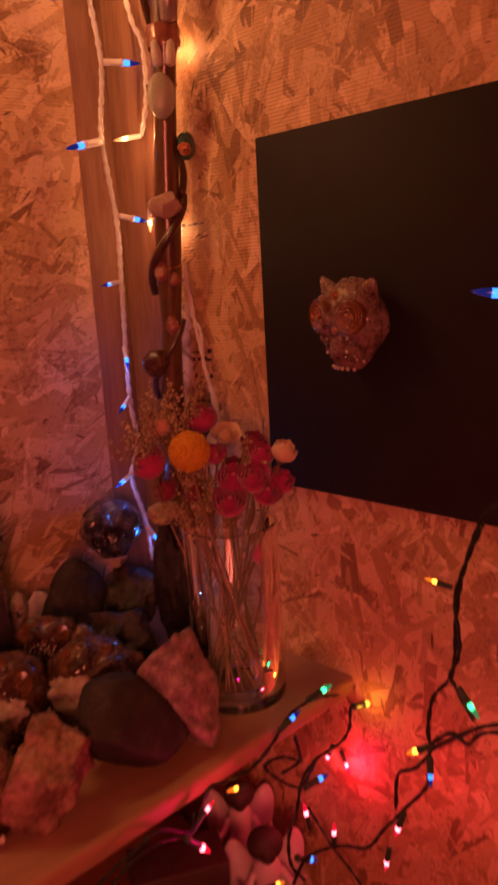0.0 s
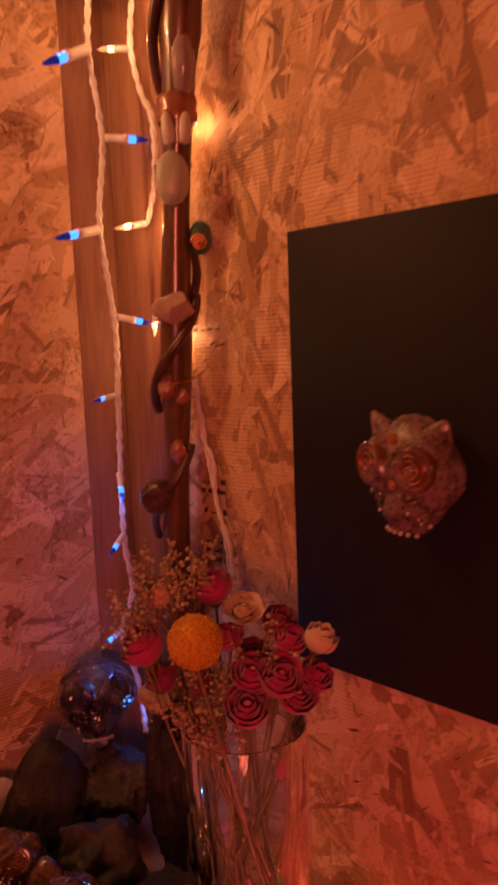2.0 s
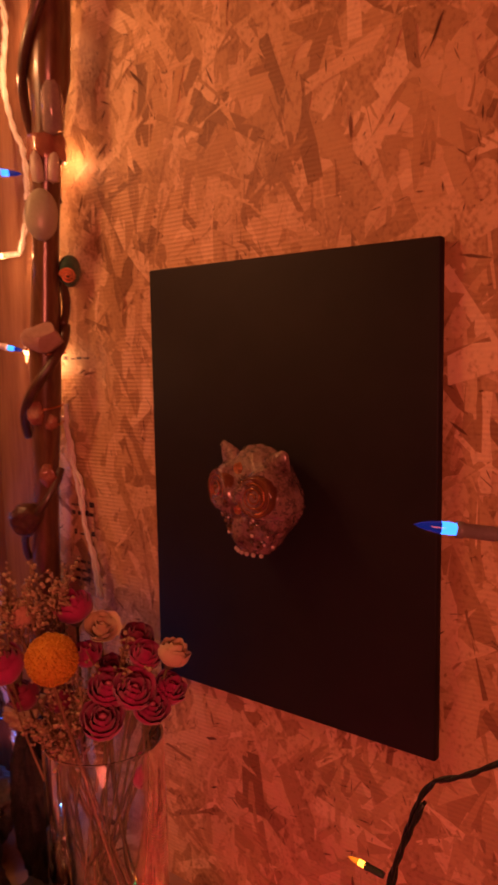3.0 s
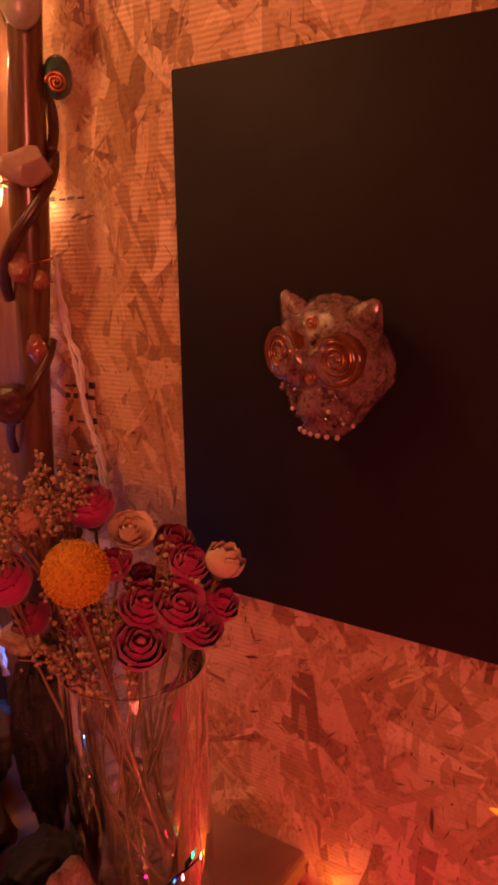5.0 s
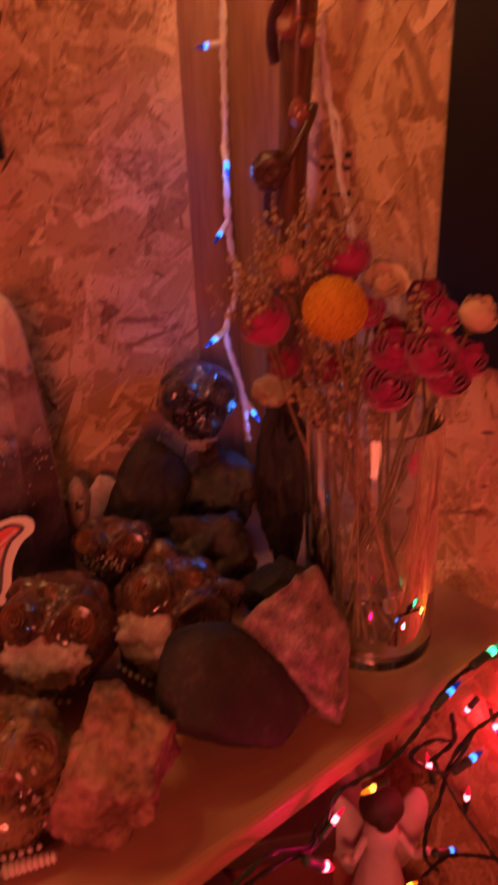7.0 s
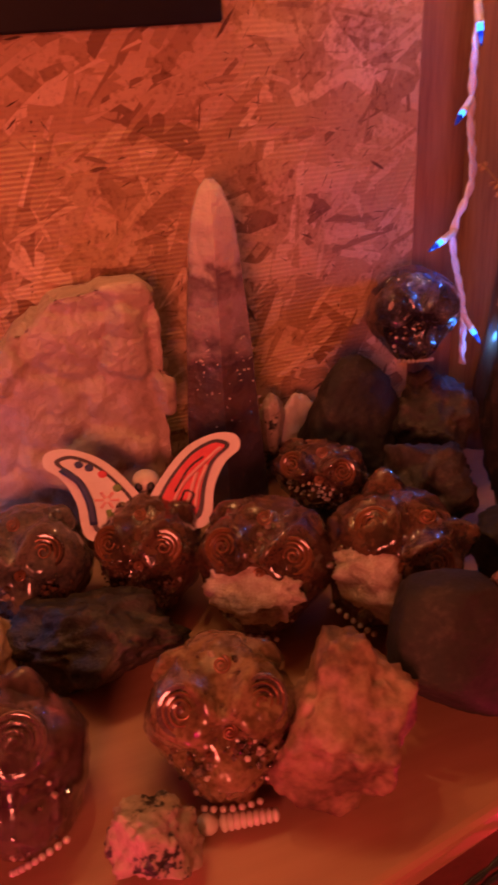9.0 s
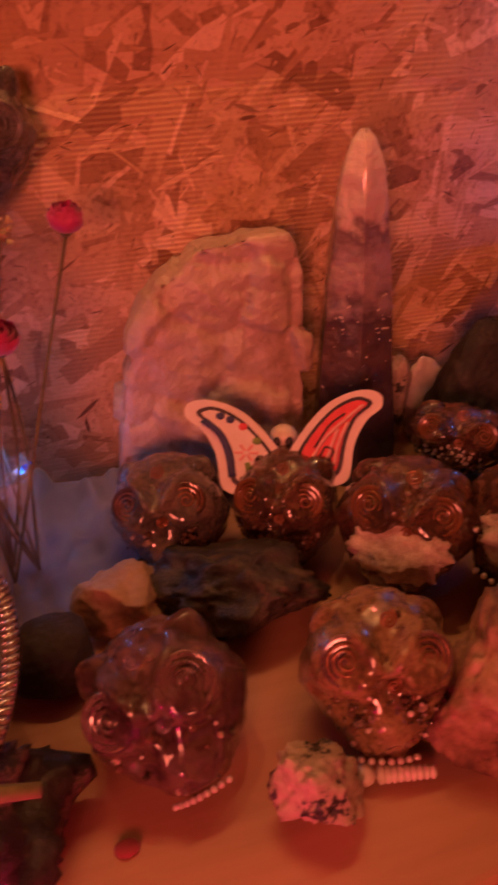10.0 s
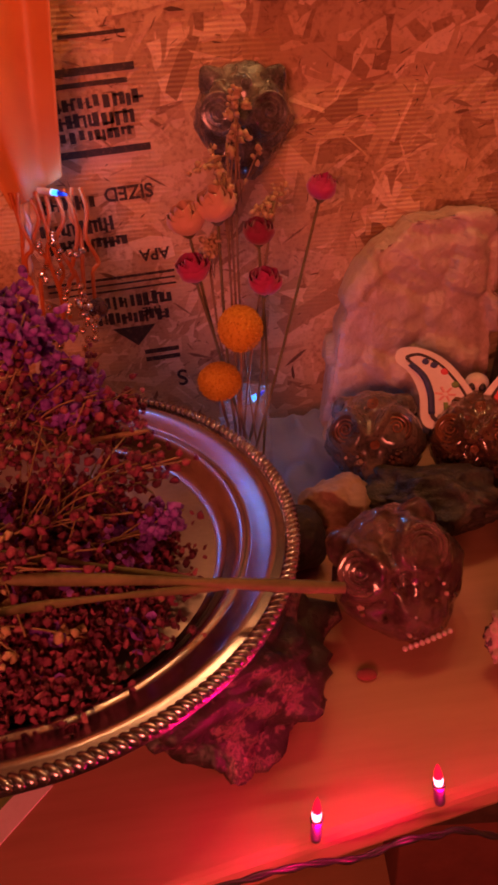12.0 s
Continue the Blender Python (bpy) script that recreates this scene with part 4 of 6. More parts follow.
TAN_STONE = surface("tan_polished_stone", [(0.3, (0.34, 0.23, 0.17)), (0.7, (0.50, 0.37, 0.29))], 90, 0.3, coat=0.4, bump=0.2)
CLEAR_Q = surface("cloudy_quartz", [(0.3, (0.36, 0.27, 0.24)), (0.7, (0.56, 0.47, 0.42))], 70, 0.12, coat=0.6, bump=0.3, through_light=0.35)


def ornament(name, bm, mat, z, out, side, label, m=None):
    if m:
        bmesh.ops.transform(bm, matrix=m, verts=bm.verts)
    p = part(name, bm, mat, staff, label)
    p.location = on_staff(z, out, side)
    p.rotation_euler = (0, 0, math.atan2(FRONT.x, -FRONT.y))
    return p


ornament("cabochon", ball(0.0165, 3, (0, 0, 0), (1, 0.5, 1.55)), JADE, 1.582, 0.019, -0.004, "pale green oval stone")
for s in (-1, 1):
    ornament("antler_tip", lathe([(0, 0), (0.006, 0.003), (0.0065, 0.014), (0.005, 0.026), (0.0, 0.033)], 10), BONE, 1.611, 0.020, s * 0.0062, "pale bone prong", pose(0, 0, 0, 0, s * 6, 0))
ornament("quartz_point", lathe([(0, 0), (0.010, 0.004), (0.0115, 0.03), (0.010, 0.045), (0, 0.062)], 6), CLEAR_Q, 1.655, 0.020, 0.006, "cloudy quartz point")
ornament("wrap", lathe([(0.019, 0), (0.0205, 0.006), (0.019, 0.012), (0.0205, 0.018), (0.019, 0.024)], 16), CARNELIAN, 1.635, 0.0, 0.0, "dark red binding")
ornament("flat_stone", stone_mesh((0.043, 0.018, 0.032), 51, cuts=8, rough=0.05), TAN_STONE, 1.462, 0.021, -0.003, "tan faceted stone")
ornament("gem", ball(0.013, 3, (0, 0, 0), (0.9, 0.8, 1.3)), GREEN_GEM, 1.530, 0.004, 0.024, "green glass drop")
c = coil_mesh(0.008, 0.0012, 2.5)
ornament("gem_wire", c, COPPER, 1.524, 0.015, 0.022, "copper coil")
ornament("red_stone", stone_mesh((0.018, 0.014, 0.026), 52, cuts=6), CARNELIAN, 1.385, 0.016, -0.010, "red-brown polished stone")
ornament("red_stone", stone_mesh((0.020, 0.012, 0.026), 53, cuts=6), CARNELIAN, 1.318, 0.017, 0.003, "red-brown polished stone")
ornament("red_stone", stone_mesh((0.014, 0.010, 0.018), 54, cuts=6), CARNELIAN, 1.375, 0.018, 0.006, "red-brown polished stone")
ornament("knot", stone_mesh((0.036, 0.03, 0.036), 55, cuts=3, rough=0.1), VINE, 1.272, 0.014, -0.020, "dark burl")
c = wind(1.37, 1.40, 1.6, 0.018, 0, 0.0009)
part("binding_wire", c, COPPER, staff, "copper wire")
c = wind(1.445, 1.455, 1.2, 0.021, 0, 0.0009)
part("binding_wire", c, COPPER, staff, "copper wire")

# ---- bulbs ----
GREY_SOCKET = surface("grey_socket", [(0.3, (0.16, 0.15, 0.14)), (0.7, (0.22, 0.21, 0.20))], 90, 0.4, bump=0.05)
LIT = {
    "blue": (glow("blue_bulb", (0.03, 0.20, 1.0), 4.0, (0.01, 0.03, 0.3)), glow("blue_bulb_tip", (0.01, 0.05, 0.6), 0.25, (0.005, 0.01, 0.10))),
    "clear": (glow("clear_bulb", (1.0, 0.50, 0.16), 11.0, (0.8, 0.7, 0.6)), glow("clear_bulb_tip", (1.0, 0.42, 0.13), 0.7, (0.8, 0.6, 0.5))),
    "red": (glow("red_bulb", (1.0, 0.10, 0.14), 14.0, (0.4, 0.01, 0.02)), glow("red_bulb_tip", (1.0, 0.01, 0.05), 0.8, (0.4, 0.01, 0.02))),
    "orange": (glow("orange_bulb", (1.0, 0.34, 0.03), 8.0, (0.5, 0.2, 0.02)), glow("orange_bulb_tip", (1.0, 0.22, 0.01), 1.2, (0.5, 0.2, 0.02))),
    "green": (glow("green_bulb", (0.03, 0.9, 0.28), 6.0, (0.02, 0.4, 0.15)), glow("green_bulb_tip", (0.02, 0.6, 0.2), 0.5, (0.02, 0.3, 0.12))),
}


def cord(parent, points, radius, mat):
    """Two thin leads twisted round one another."""
    back = parent.matrix_world.inverted()
    line = [back @ p for p in spline(points, 8)]
    for phase in (0.0, math.pi):
        way, pts = 0.0, []
        for i, p in enumerate(line):
            if i:
                way += (p - line[i - 1]).length
            a = phase + way * 190
            pts.append(p + Vector((math.cos(a), 0.6 * math.sin(a), 0.4 * math.sin(a))) * radius * 0.55)
        part("cord", tube(pts, radius * 0.62, 6), mat, parent)


def bulb(parent, base, tip, colour, socket_mat):
    back = parent.matrix_world.inverted()
    length = (Vector(tip) - Vector(base)).length
    m = back @ along_to(base, tip)
    k = max(length / 0.040, 0.6)
    s = lathe([(0, 0), (0.0032 * k, 0), (0.0036 * k, 0.003), (0.0034 * k, 0.40 * length), (0.0040 * k, 0.42 * length), (0.0040 * k, 0.50 * length), (0, 0.50 * length)], 14)
    bmesh.ops.transform(s, matrix=m, verts=s.verts)
    holder = part("socket", s, socket_mat, parent)
    g = lathe([(0.0027 * k, 0.48 * length), (0.0031 * k, 0.58 * length), (0.0030 * k, 0.68 * length), (0.0025 * k, 0.80 * length), (0.0014 * k, 0.92 * length), (0, length)], 14)
    cut = 0.66 * length
    for f in g.faces:
        f.material_index = 0 if f.calc_center_median().z < cut else 1
    bmesh.ops.transform(g, matrix=m, verts=g.verts)
    glass = part("bulb", g, list(LIT[colour]), parent, f"lit {colour} glass bulb")
    glass.visible_shadow = False
    return glass

# ---- the tall vase and its dried flowers ----
vase = thing("vase", Matrix.Translation((-0.116, 0.023, SHELF_Z + 0.0005)), "tall clear glass cylinder vase of dried flowers on the shelf", "vase")
part("glass_wall", lathe([(0.0485, 0.016), (0.0505, 0.022), (0.0510, 0.205), (0.0522, 0.2065), (0.0534, 0.205), (0.0534, 0.02), (0.0530, 0.016)], 64), VASE_GLASS, vase).visible_shadow = False
part("glass_foot", lathe([(0, 0.0), (0.050, 0.0), (0.0530, 0.003), (0.0530, 0.0155), (0.0485, 0.0155), (0, 0.012)], 64), glass_of("thick_glass", (0.50, 0.47, 0.45), 0.02), vase, "thick glass foot").visible_shadow = False

ROSE = surface("dried_rose_petal", [(0.0, (0.30, 0.015, 0.07)), (0.4, (0.50, 0.035, 0.19)), (0.75, (0.66, 0.10, 0.30)), (1.0, (0.80, 0.40, 0.46))], 90, 0.65, bump=0.3, island=True, sheen=0.3)
PEACH = surface("dried_peach_petal", [(0.0, (0.58, 0.30, 0.20)), (0.6, (0.72, 0.46, 0.33)), (1.0, (0.80, 0.60, 0.45))], 70, 0.65, bump=0.5, island=True, sheen=0.3)
CREAM = surface("dried_cream_petal", [(0.0, (0.56, 0.40, 0.22)), (0.5, (0.74, 0.58, 0.38)), (1.0, (0.82, 0.70, 0.50))], 70, 0.65, bump=0.5, island=True, sheen=0.3)
DARK_ROSE = surface("dark_dried_petal", [(0.0, (0.14, 0.008, 0.04)), (0.6, (0.34, 0.02, 0.09)), (1.0, (0.50, 0.06, 0.15))], 70, 0.65, bump=0.5, island=True, sheen=0.3)
YELLOW = surface("yellow_florets", [(0.0, (0.48, 0.22, 0.015)), (0.5, (0.66, 0.36, 0.03)), (1.0, (0.78, 0.48, 0.07))], 300, 0.8, bump=0.8, island=True)
STALK = surface("dry_stalk", [(0.3, (0.16, 0.10, 0.045)), (0.7, (0.34, 0.24, 0.12))], 40, 0.7, bump=0.3)
GREEN_STALK = surface("dry_green_stalk", [(0.3, (0.08, 0.075, 0.025)), (0.7, (0.20, 0.18, 0.07))], 40, 0.7, bump=0.3)
LEAF = surface("dry_leaf", [(0.0, (0.07, 0.06, 0.03)), (0.6, (0.17, 0.14, 0.07)), (1.0, (0.27, 0.22, 0.12))], 60, 0.7, bump=0.5, island=True)
SEED_HEAD = surface("tan_florets", [(0.0, (0.26, 0.17, 0.08)), (0.5, (0.44, 0.32, 0.18)), (1.0, (0.60, 0.48, 0.30))], 200, 0.8, bump=0.5, island=True)


def bloom_mesh(r, seed, open_=0.35, rings=4, ragged=0.16):
    """Overlapping cupped petals round an axis along z, its base at the origin."""
    rnd = random.Random(seed)
    petals = []
    for k in range(rings):
        share = (k + 1) / rings
        n = 3 + k
        for i in range(n):
            az = 2 * math.pi * (i + 0.5 * (k % 2) + rnd.uniform(-0.15, 0.15)) / n
            spread = 1.0 + 0.25 * rnd.random()
            reach = r * (0.26 + 0.74 * share) * rnd.uniform(0.93, 1.07)
            tall = r * (2.05 - 0.30 * share) * rnd.uniform(0.92, 1.06)
            close = 2.45 - (0.35 + 0.5 * open_) * share
            curl = open_ * share * rnd.uniform(0.5, 1.3)
            bm = bmesh.new()
            petals.append(bm)
            grid = []
            for v in range(7):
                t = v / 6
                row = []
                for u in range(6):
                    s = u / 5 * 2 - 1
                    phi = 0.35 + t * (close - 0.35)
                    a = az + s * spread * (0.55 + 0.55 * math.sin(math.pi * min(t * 0.75 + 0.15, 1))) * (0.75 if k else 1.2)
                    rho = reach * math.sin(phi) + curl * r * max(t - 0.7, 0) * 1.9
                    rho *= 1 - 0.07 * s * s + ragged * 0.5 * noise.noise(Vector((s * 2 + seed, t * 3, i + k * 7)))
                    z = tall * 0.5 * (1 - math.cos(phi)) - 0.16 * r * s * s * t + ragged * r * 0.5 * t * noise.noise(Vector((s * 3 + i, seed + k, t * 2)))
                    row.append(bm.verts.new((rho * math.cos(a), rho * math.sin(a), z)))
                grid.append(row)
            for a, b in zip(grid, grid[1:]):
                for u in range(5):
                    bm.faces.new((a[u], a[u + 1], b[u + 1], b[u]))
    return petals


def stem_points(head, foot, sway, seed):
    rnd = random.Random(seed)
    a, b = Vector(foot), Vector(head)
    mid = a.lerp(b, 0.5) + Vector((rnd.uniform(-sway, sway), rnd.uniform(-sway, sway), 0))
    return spline([a, mid, b], 8)


def flower(name, label, head, axis, r, mat, foot, seed, stalk=GREEN_STALK, open_=0.22, rings=4, group="dried flowers in the tall vase", thick=0.0013):
    """A dried flower: bloom, green cup and stalk down to its foot."""
    axis = Vector(axis).normalized()
    base = Vector(head) - axis * r * 0.75
    top = thing(name, Matrix.Translation(base), label, "dried flower", group)
    turn = axis.to_track_quat("Z", "Y").to_matrix().to_4x4()
    heart = ball(0.27 * r, 2, (0, 0, 0.85 * r), (1, 1, 1.9))
    bmesh.ops.transform(heart, matrix=turn, verts=heart.verts)
    heart = part("bloom", heart, mat, top)
    for bm in bloom_mesh(r, seed, open_, rings):
        bmesh.ops.transform(bm, matrix=turn, verts=bm.verts)
        part("petal", bm, mat, heart)
    cup = lathe([(0, -0.35 * r), (0.22 * r, -0.28 * r), (0.42 * r, -0.02 * r), (0.40 * r, 0.18 * r), (0.2 * r, 0.1 * r)], 12)
    bmesh.ops.transform(cup, matrix=turn, verts=cup.verts)
    part("calyx", cup, LEAF, top)
    part("stalk", tube([p - base for p in stem_points(base - axis * r * 0.3, foot, 0.012, seed)], thick, 6), stalk, top)
    return top


def pompom(label, head, r, foot, seed, group, squash=1.0):
    """A round yellow head of packed florets on a bare stalk."""
    rnd = random.Random(seed)
    top = thing("craspedia", Matrix.Translation(head), label, "dried flower", group)
    part("core", ball(r * 0.95, 3, (0, 0, 0), (1, 1, squash)), YELLOW, top)
    bm = bmesh.new()
    n = 800
    for i in range(n):
        z = 1 - 2 * (i + 0.5) / n
        a = i * 2.39996 + rnd.uniform(-0.12, 0.12)
        q = Vector((math.sqrt(1 - z * z) * math.cos(a), math.sqrt(1 - z * z) * math.sin(a), z * squash)) * r
        bmesh.ops.create_icosphere(bm, subdivisions=1, radius=r * rnd.uniform(0.034, 0.06), matrix=Matrix.Translation(q * rnd.uniform(0.96, 1.0)))
    tagged(part("florets", bm, YELLOW, top), kind="stuff")
    part("stalk", tube([p - Vector(head) for p in stem_points(Vector(head) - Vector((0, 0, r * 0.9)), foot, 0.012, seed)], 0.0014, 6), STALK, top)
    return top


def sprig(label, foot, head, spread, count, seed, mat, group, r=0.0021, twig=0.0006):
    """A branching dry sprig with many tiny heads."""
    rnd = random.Random(seed)
    top = thing("dried_sprig", Matrix.Translation(head), label, "dried flower", group)
    stems, heads = bmesh.new(), bmesh.new()
    back = Vector(head)
    tube([p - back for p in stem_points(head, foot, 0.01, seed)], 0.0010, 5, stems)
    for b in range(max(4, count // 9)):
        start = Vector((0, 0, 0)).lerp(Vector(foot) - back, rnd.uniform(0.0, 0.25))
        tip = Vector((rnd.gauss(0, spread), rnd.gauss(0, spread), rnd.gauss(0.2 * spread, spread)))
        mid = start.lerp(tip, 0.5) + Vector((0, 0, 0.2 * spread))
        tube(spline([start, mid, tip], 3), twig, 4, stems)
        for i in range(9):
            q = mid.lerp(tip, rnd.uniform(0.2, 1.1)) + Vector((rnd.gauss(0, 1), rnd.gauss(0, 1), rnd.gauss(0, 1))) * spread * 0.22
            lump = bmesh.ops.create_icosphere(heads, subdivisions=1, radius=r * rnd.uniform(0.6, 1.25))["verts"]
            for v in lump:
                v.co = q + v.co * rnd.uniform(0.45, 1.55)
    tagged(part("twigs", stems, STALK, top), kind="stuff")
    tagged(part("florets", heads, mat, top), kind="stuff")
    return top


def foot_in_vase(k):
    a = k * 2.4
    return (-0.116 + 0.034 * math.cos(a), 0.024 + 0.034 * math.sin(a), SHELF_Z + 0.020)


VIEW = Vector((-0.36, -0.46, 0.55))
CENTRE = Vector((-0.125, 0.010, 1.11))
RED = "dried crimson rose in the tall glass vase"
for k, (head, r, kind) in enumerate((
    ((-0.131, -0.015, 1.165), 0.0150, ROSE), ((-0.122, -0.039, 1.168), 0.0148, ROSE), ((-0.142, -0.023, 1.145), 0.0155, ROSE),
    ((-0.109, -0.042, 1.151), 0.0130, ROSE), ((-0.101, -0.026, 1.188), 0.0118, ROSE), ((-0.093, -0.003, 1.195), 0.0130, DARK_ROSE),
    ((-0.085, -0.036, 1.158), 0.0128, ROSE), ((-0.129, 0.042, 1.221), 0.0150, ROSE), ((-0.186, 0.061, 1.179), 0.0165, ROSE),
    ((-0.135, 0.010, 1.189), 0.0110, ROSE), ((-0.168, 0.064, 1.146), 0.0134, DARK_ROSE), ((-0.146, 0.039, 1.144), 0.0118, DARK_ROSE),
    ((-0.112, 0.010, 1.170), 0.0120, DARK_ROSE), ((-0.094, -0.002, 1.080), 0.0106, ROSE),
)):
    axis = (Vector(head) - CENTRE).normalized() * 0.8 + VIEW * 0.8
    flower("dried_rose", RED if kind is ROSE else "small dark dried rose deep in the bouquet", head, axis, r * 1.12, kind, foot_in_vase(k), 100 + k)
flower("dried_rose", "dried peach rose at the bouquet's edge", (-0.167, 0.067, 1.219), (-0.6, -0.2, 0.8), 0.0155, PEACH, foot_in_vase(20), 130)
flower("dried_rose", "dried cream rose with open petals", (-0.119, 0.012, 1.208), (-0.2, -0.5, 0.8), 0.0125, CREAM, foot_in_vase(21), 131, open_=0.7)
flower("dried_rose", "dried cream rosebud with pointed petals", (-0.084, -0.043, 1.190), (0.25, -0.35, 0.9), 0.0135, CREAM, foot_in_vase(22), 132, open_=0.12, rings=3)
pompom("round yellow craspedia head in the tall vase", (-0.178, -0.011, 1.203), 0.0205, foot_in_vase(23), 133, "dried flowers in the tall vase")
for k, (head, spread, n) in enumerate((((-0.165, 0.052, 1.232), 0.014, 120), ((-0.180, 0.066, 1.236), 0.012, 80), ((-0.148, 0.040, 1.244), 0.012, 80), ((-0.146, 0.012, 1.155), 0.013, 90), ((-0.165, 0.029, 1.136), 0.013, 80), ((-0.115, -0.010, 1.180), 0.012, 80), ((-0.195, 0.070, 1.205), 0.014, 110), ((-0.155, 0.020, 1.120), 0.014, 90), ((-0.130, 0.000, 1.125), 0.012, 80), ((-0.150, 0.035, 1.190), 0.016, 110))):
    sprig("tan dried filler sprig of tiny florets", foot_in_vase(30 + k), head, spread, int(n * 1.7), 140 + k, SEED_HEAD, "dried flowers in the tall vase", 0.0016)


def leaf_mesh(length, wide, seed):
    rnd = random.Random(seed)
    bm = bmesh.new()
    rows = []
    for i in range(7):
        t = i / 6
        w = wide * math.sin(math.pi * (0.08 + 0.92 * t) ** 0.9) * 0.5 + 0.0003
        rows.append([bm.verts.new((s * w, length * t, 0.25 * length * t * t + 0.2 * w * abs(s) + 0.0015 * noise.noise(Vector((s, t * 4, seed))))) for s in (-1, -0.5, 0, 0.5, 1)])
    for a, b in zip(rows, rows[1:]):
        for j in range(4):
            bm.faces.new((a[j], a[j + 1], b[j + 1], b[j]))
    return bm


for k in range(7):
    rnd = random.Random(300 + k)
    a = rnd.uniform(0, 6.28)
    leaf = obj("dried_leaf", leaf_mesh(rnd.uniform(0.022, 0.034), rnd.uniform(0.009, 0.014), k), LEAF)
    leaf.matrix_world = Matrix.Translation((-0.116 + 0.03 * math.cos(a), 0.024 + 0.03 * math.sin(a), SHELF_Z + rnd.uniform(0.07, 0.19))) @ pose(0, 0, 0, rnd.uniform(20, 70), rnd.uniform(-30, 30), rnd.uniform(0, 360))
    tagged(leaf, "curled dry leaf on the stems inside the vase", "leaf", "dry leaves in the vase")
stone("stone", "small grey pebble in the foot of the vase", "stone", -0.085, 0.02, SHELF_Z + 0.0165, (0.03, 0.025, 0.03), 0, PEBBLE, 61)
stone("stone", "small dark pebble in the foot of the vase", "stone", -0.122, 0.035, SHELF_Z + 0.0165, (0.026, 0.022, 0.02), 30, GREY_ROCK, 62)

# ---- the small vase by the wall ----
THIN_GLASS = glass_of("thin_glass", (0.95, 0.96, 0.96), 0.03)
THIN_GLASS.node_tree.nodes["Principled BSDF"].inputs["Transmission Weight"].default_value = 0.0
THIN_GLASS.node_tree.nodes["Principled BSDF"].inputs["Alpha"].default_value = 0.10
small = thing("bottle_vase", Matrix.Translation((-0.628, 0.190, SHELF_Z + 0.0005)), "small clear glass with dried flowers near the wall", "vase")
part("glass_wall", lathe([(0, 0), (0.021, 0), (0.0225, 0.003), (0.0225, 0.10), (0.0212, 0.1005), (0.0205, 0.10), (0.0205, 0.008), (0, 0.007)], 32), THIN_GLASS, small).visible_shadow = False
SMALL = "dried flowers in the small glass"


def foot_small(k):
    return (-0.628 + 0.012 * math.cos(k * 2.1), 0.190 + 0.012 * math.sin(k * 2.1), SHELF_Z + 0.012)


pompom("round orange-yellow craspedia head in the small glass", (-0.630, 0.170, 1.067), 0.0175, foot_small(0), 160, SMALL, 1.06)
pompom("lower orange-yellow craspedia head over the tray", (-0.649, 0.172, 1.023), 0.0175, foot_small(1), 161, SMALL, 0.88)
for k, (head, r, mat, name, op) in enumerate((
    ((-0.610, 0.185, 1.137), 0.0130, DARK_ROSE, "small dark red dried rose in the small glass", 0.3),
    ((-0.607, 0.185, 1.098), 0.0140, ROSE, "dried crimson rose in the small glass", 0.5),
    ((-0.641, 0.190, 1.158), 0.0165, PEACH, "dried peach rosebud in the small glass", 0.1),
    ((-0.664, 0.190, 1.149), 0.0155, PEACH, "faded peach rose in the small glass", 0.3),
    ((-0.662, 0.185, 1.113), 0.0140, ROSE, "dried pink rose in the small glass", 0.4),
    ((-0.553, 0.225, 1.158), 0.0130, ROSE, "pink dried rosebud on a long stalk", 0.05),
)):
    lean = Vector(head) - Vector((-0.628, 0.19, 1.0))
    flower("dried_rose", name, head, lean.normalized() * 0.5 + Vector((-0.05, -0.42, 0.75)), r * 0.92, mat, foot_small(k + 3), 170 + k, open_=op * 0.4, rings=4, group=SMALL, thick=0.0012)
for k, (head, spread, n) in enumerate((((-0.620, 0.215, 1.222), 0.008, 36), ((-0.628, 0.212, 1.198), 0.012, 45), ((-0.632, 0.205, 1.175), 0.011, 36), ((-0.650, 0.195, 1.130), 0.012, 36), ((-0.595, 0.20, 1.155), 0.012, 36))):
    sprig("tan dried sprig standing before the wall skull", foot_small(12 + k), head, spread * 0.75, int(n * 1.6), 180 + k, SEED_HEAD, SMALL, 0.0023)

# ---- the silver tray and what lies on it ----
tray = thing("tray", Matrix.Translation((-0.799, 0.021, 1.0)) @ pose(0, 0, 0, 4.0, 2.0, 0) @ Matrix.Diagonal((1.025, 1.025, 1.0, 1)), "round silver-plated tray with a beaded rim, propped on rocks", "tray")
part("dish", lathe([(0, -0.0170), (0.126, -0.0170), (0.1305, -0.0162), (0.134, -0.013), (0.139, -0.0055), (0.1425, -0.0030), (0.1455, -0.0024), (0.1475, -0.0034), (0.1495, -0.0016), (0.160, 0.0010), (0.1635, 0.0034), (0.1660, 0.0026), (0.172, 0.0022), (0.178, 0.0), (0.168, -0.0024), (0.140, -0.0070), (0.132, -0.0160), (0.126, -0.0188), (0, -0.0188)], 96), SILVER, tray)
rim = bmesh.new()
for i in range(215):
    a = 2 * math.pi * i / 215
    bmesh.ops.create_icosphere(rim, subdivisions=2, radius=0.0031, matrix=pose(0.1742 * math.cos(a), 0.1735 * math.sin(a), 0.0030, 0, 0, math.degrees(a) + 38) @ Matrix.Diagonal((1.9, 0.85, 1.0, 1)))
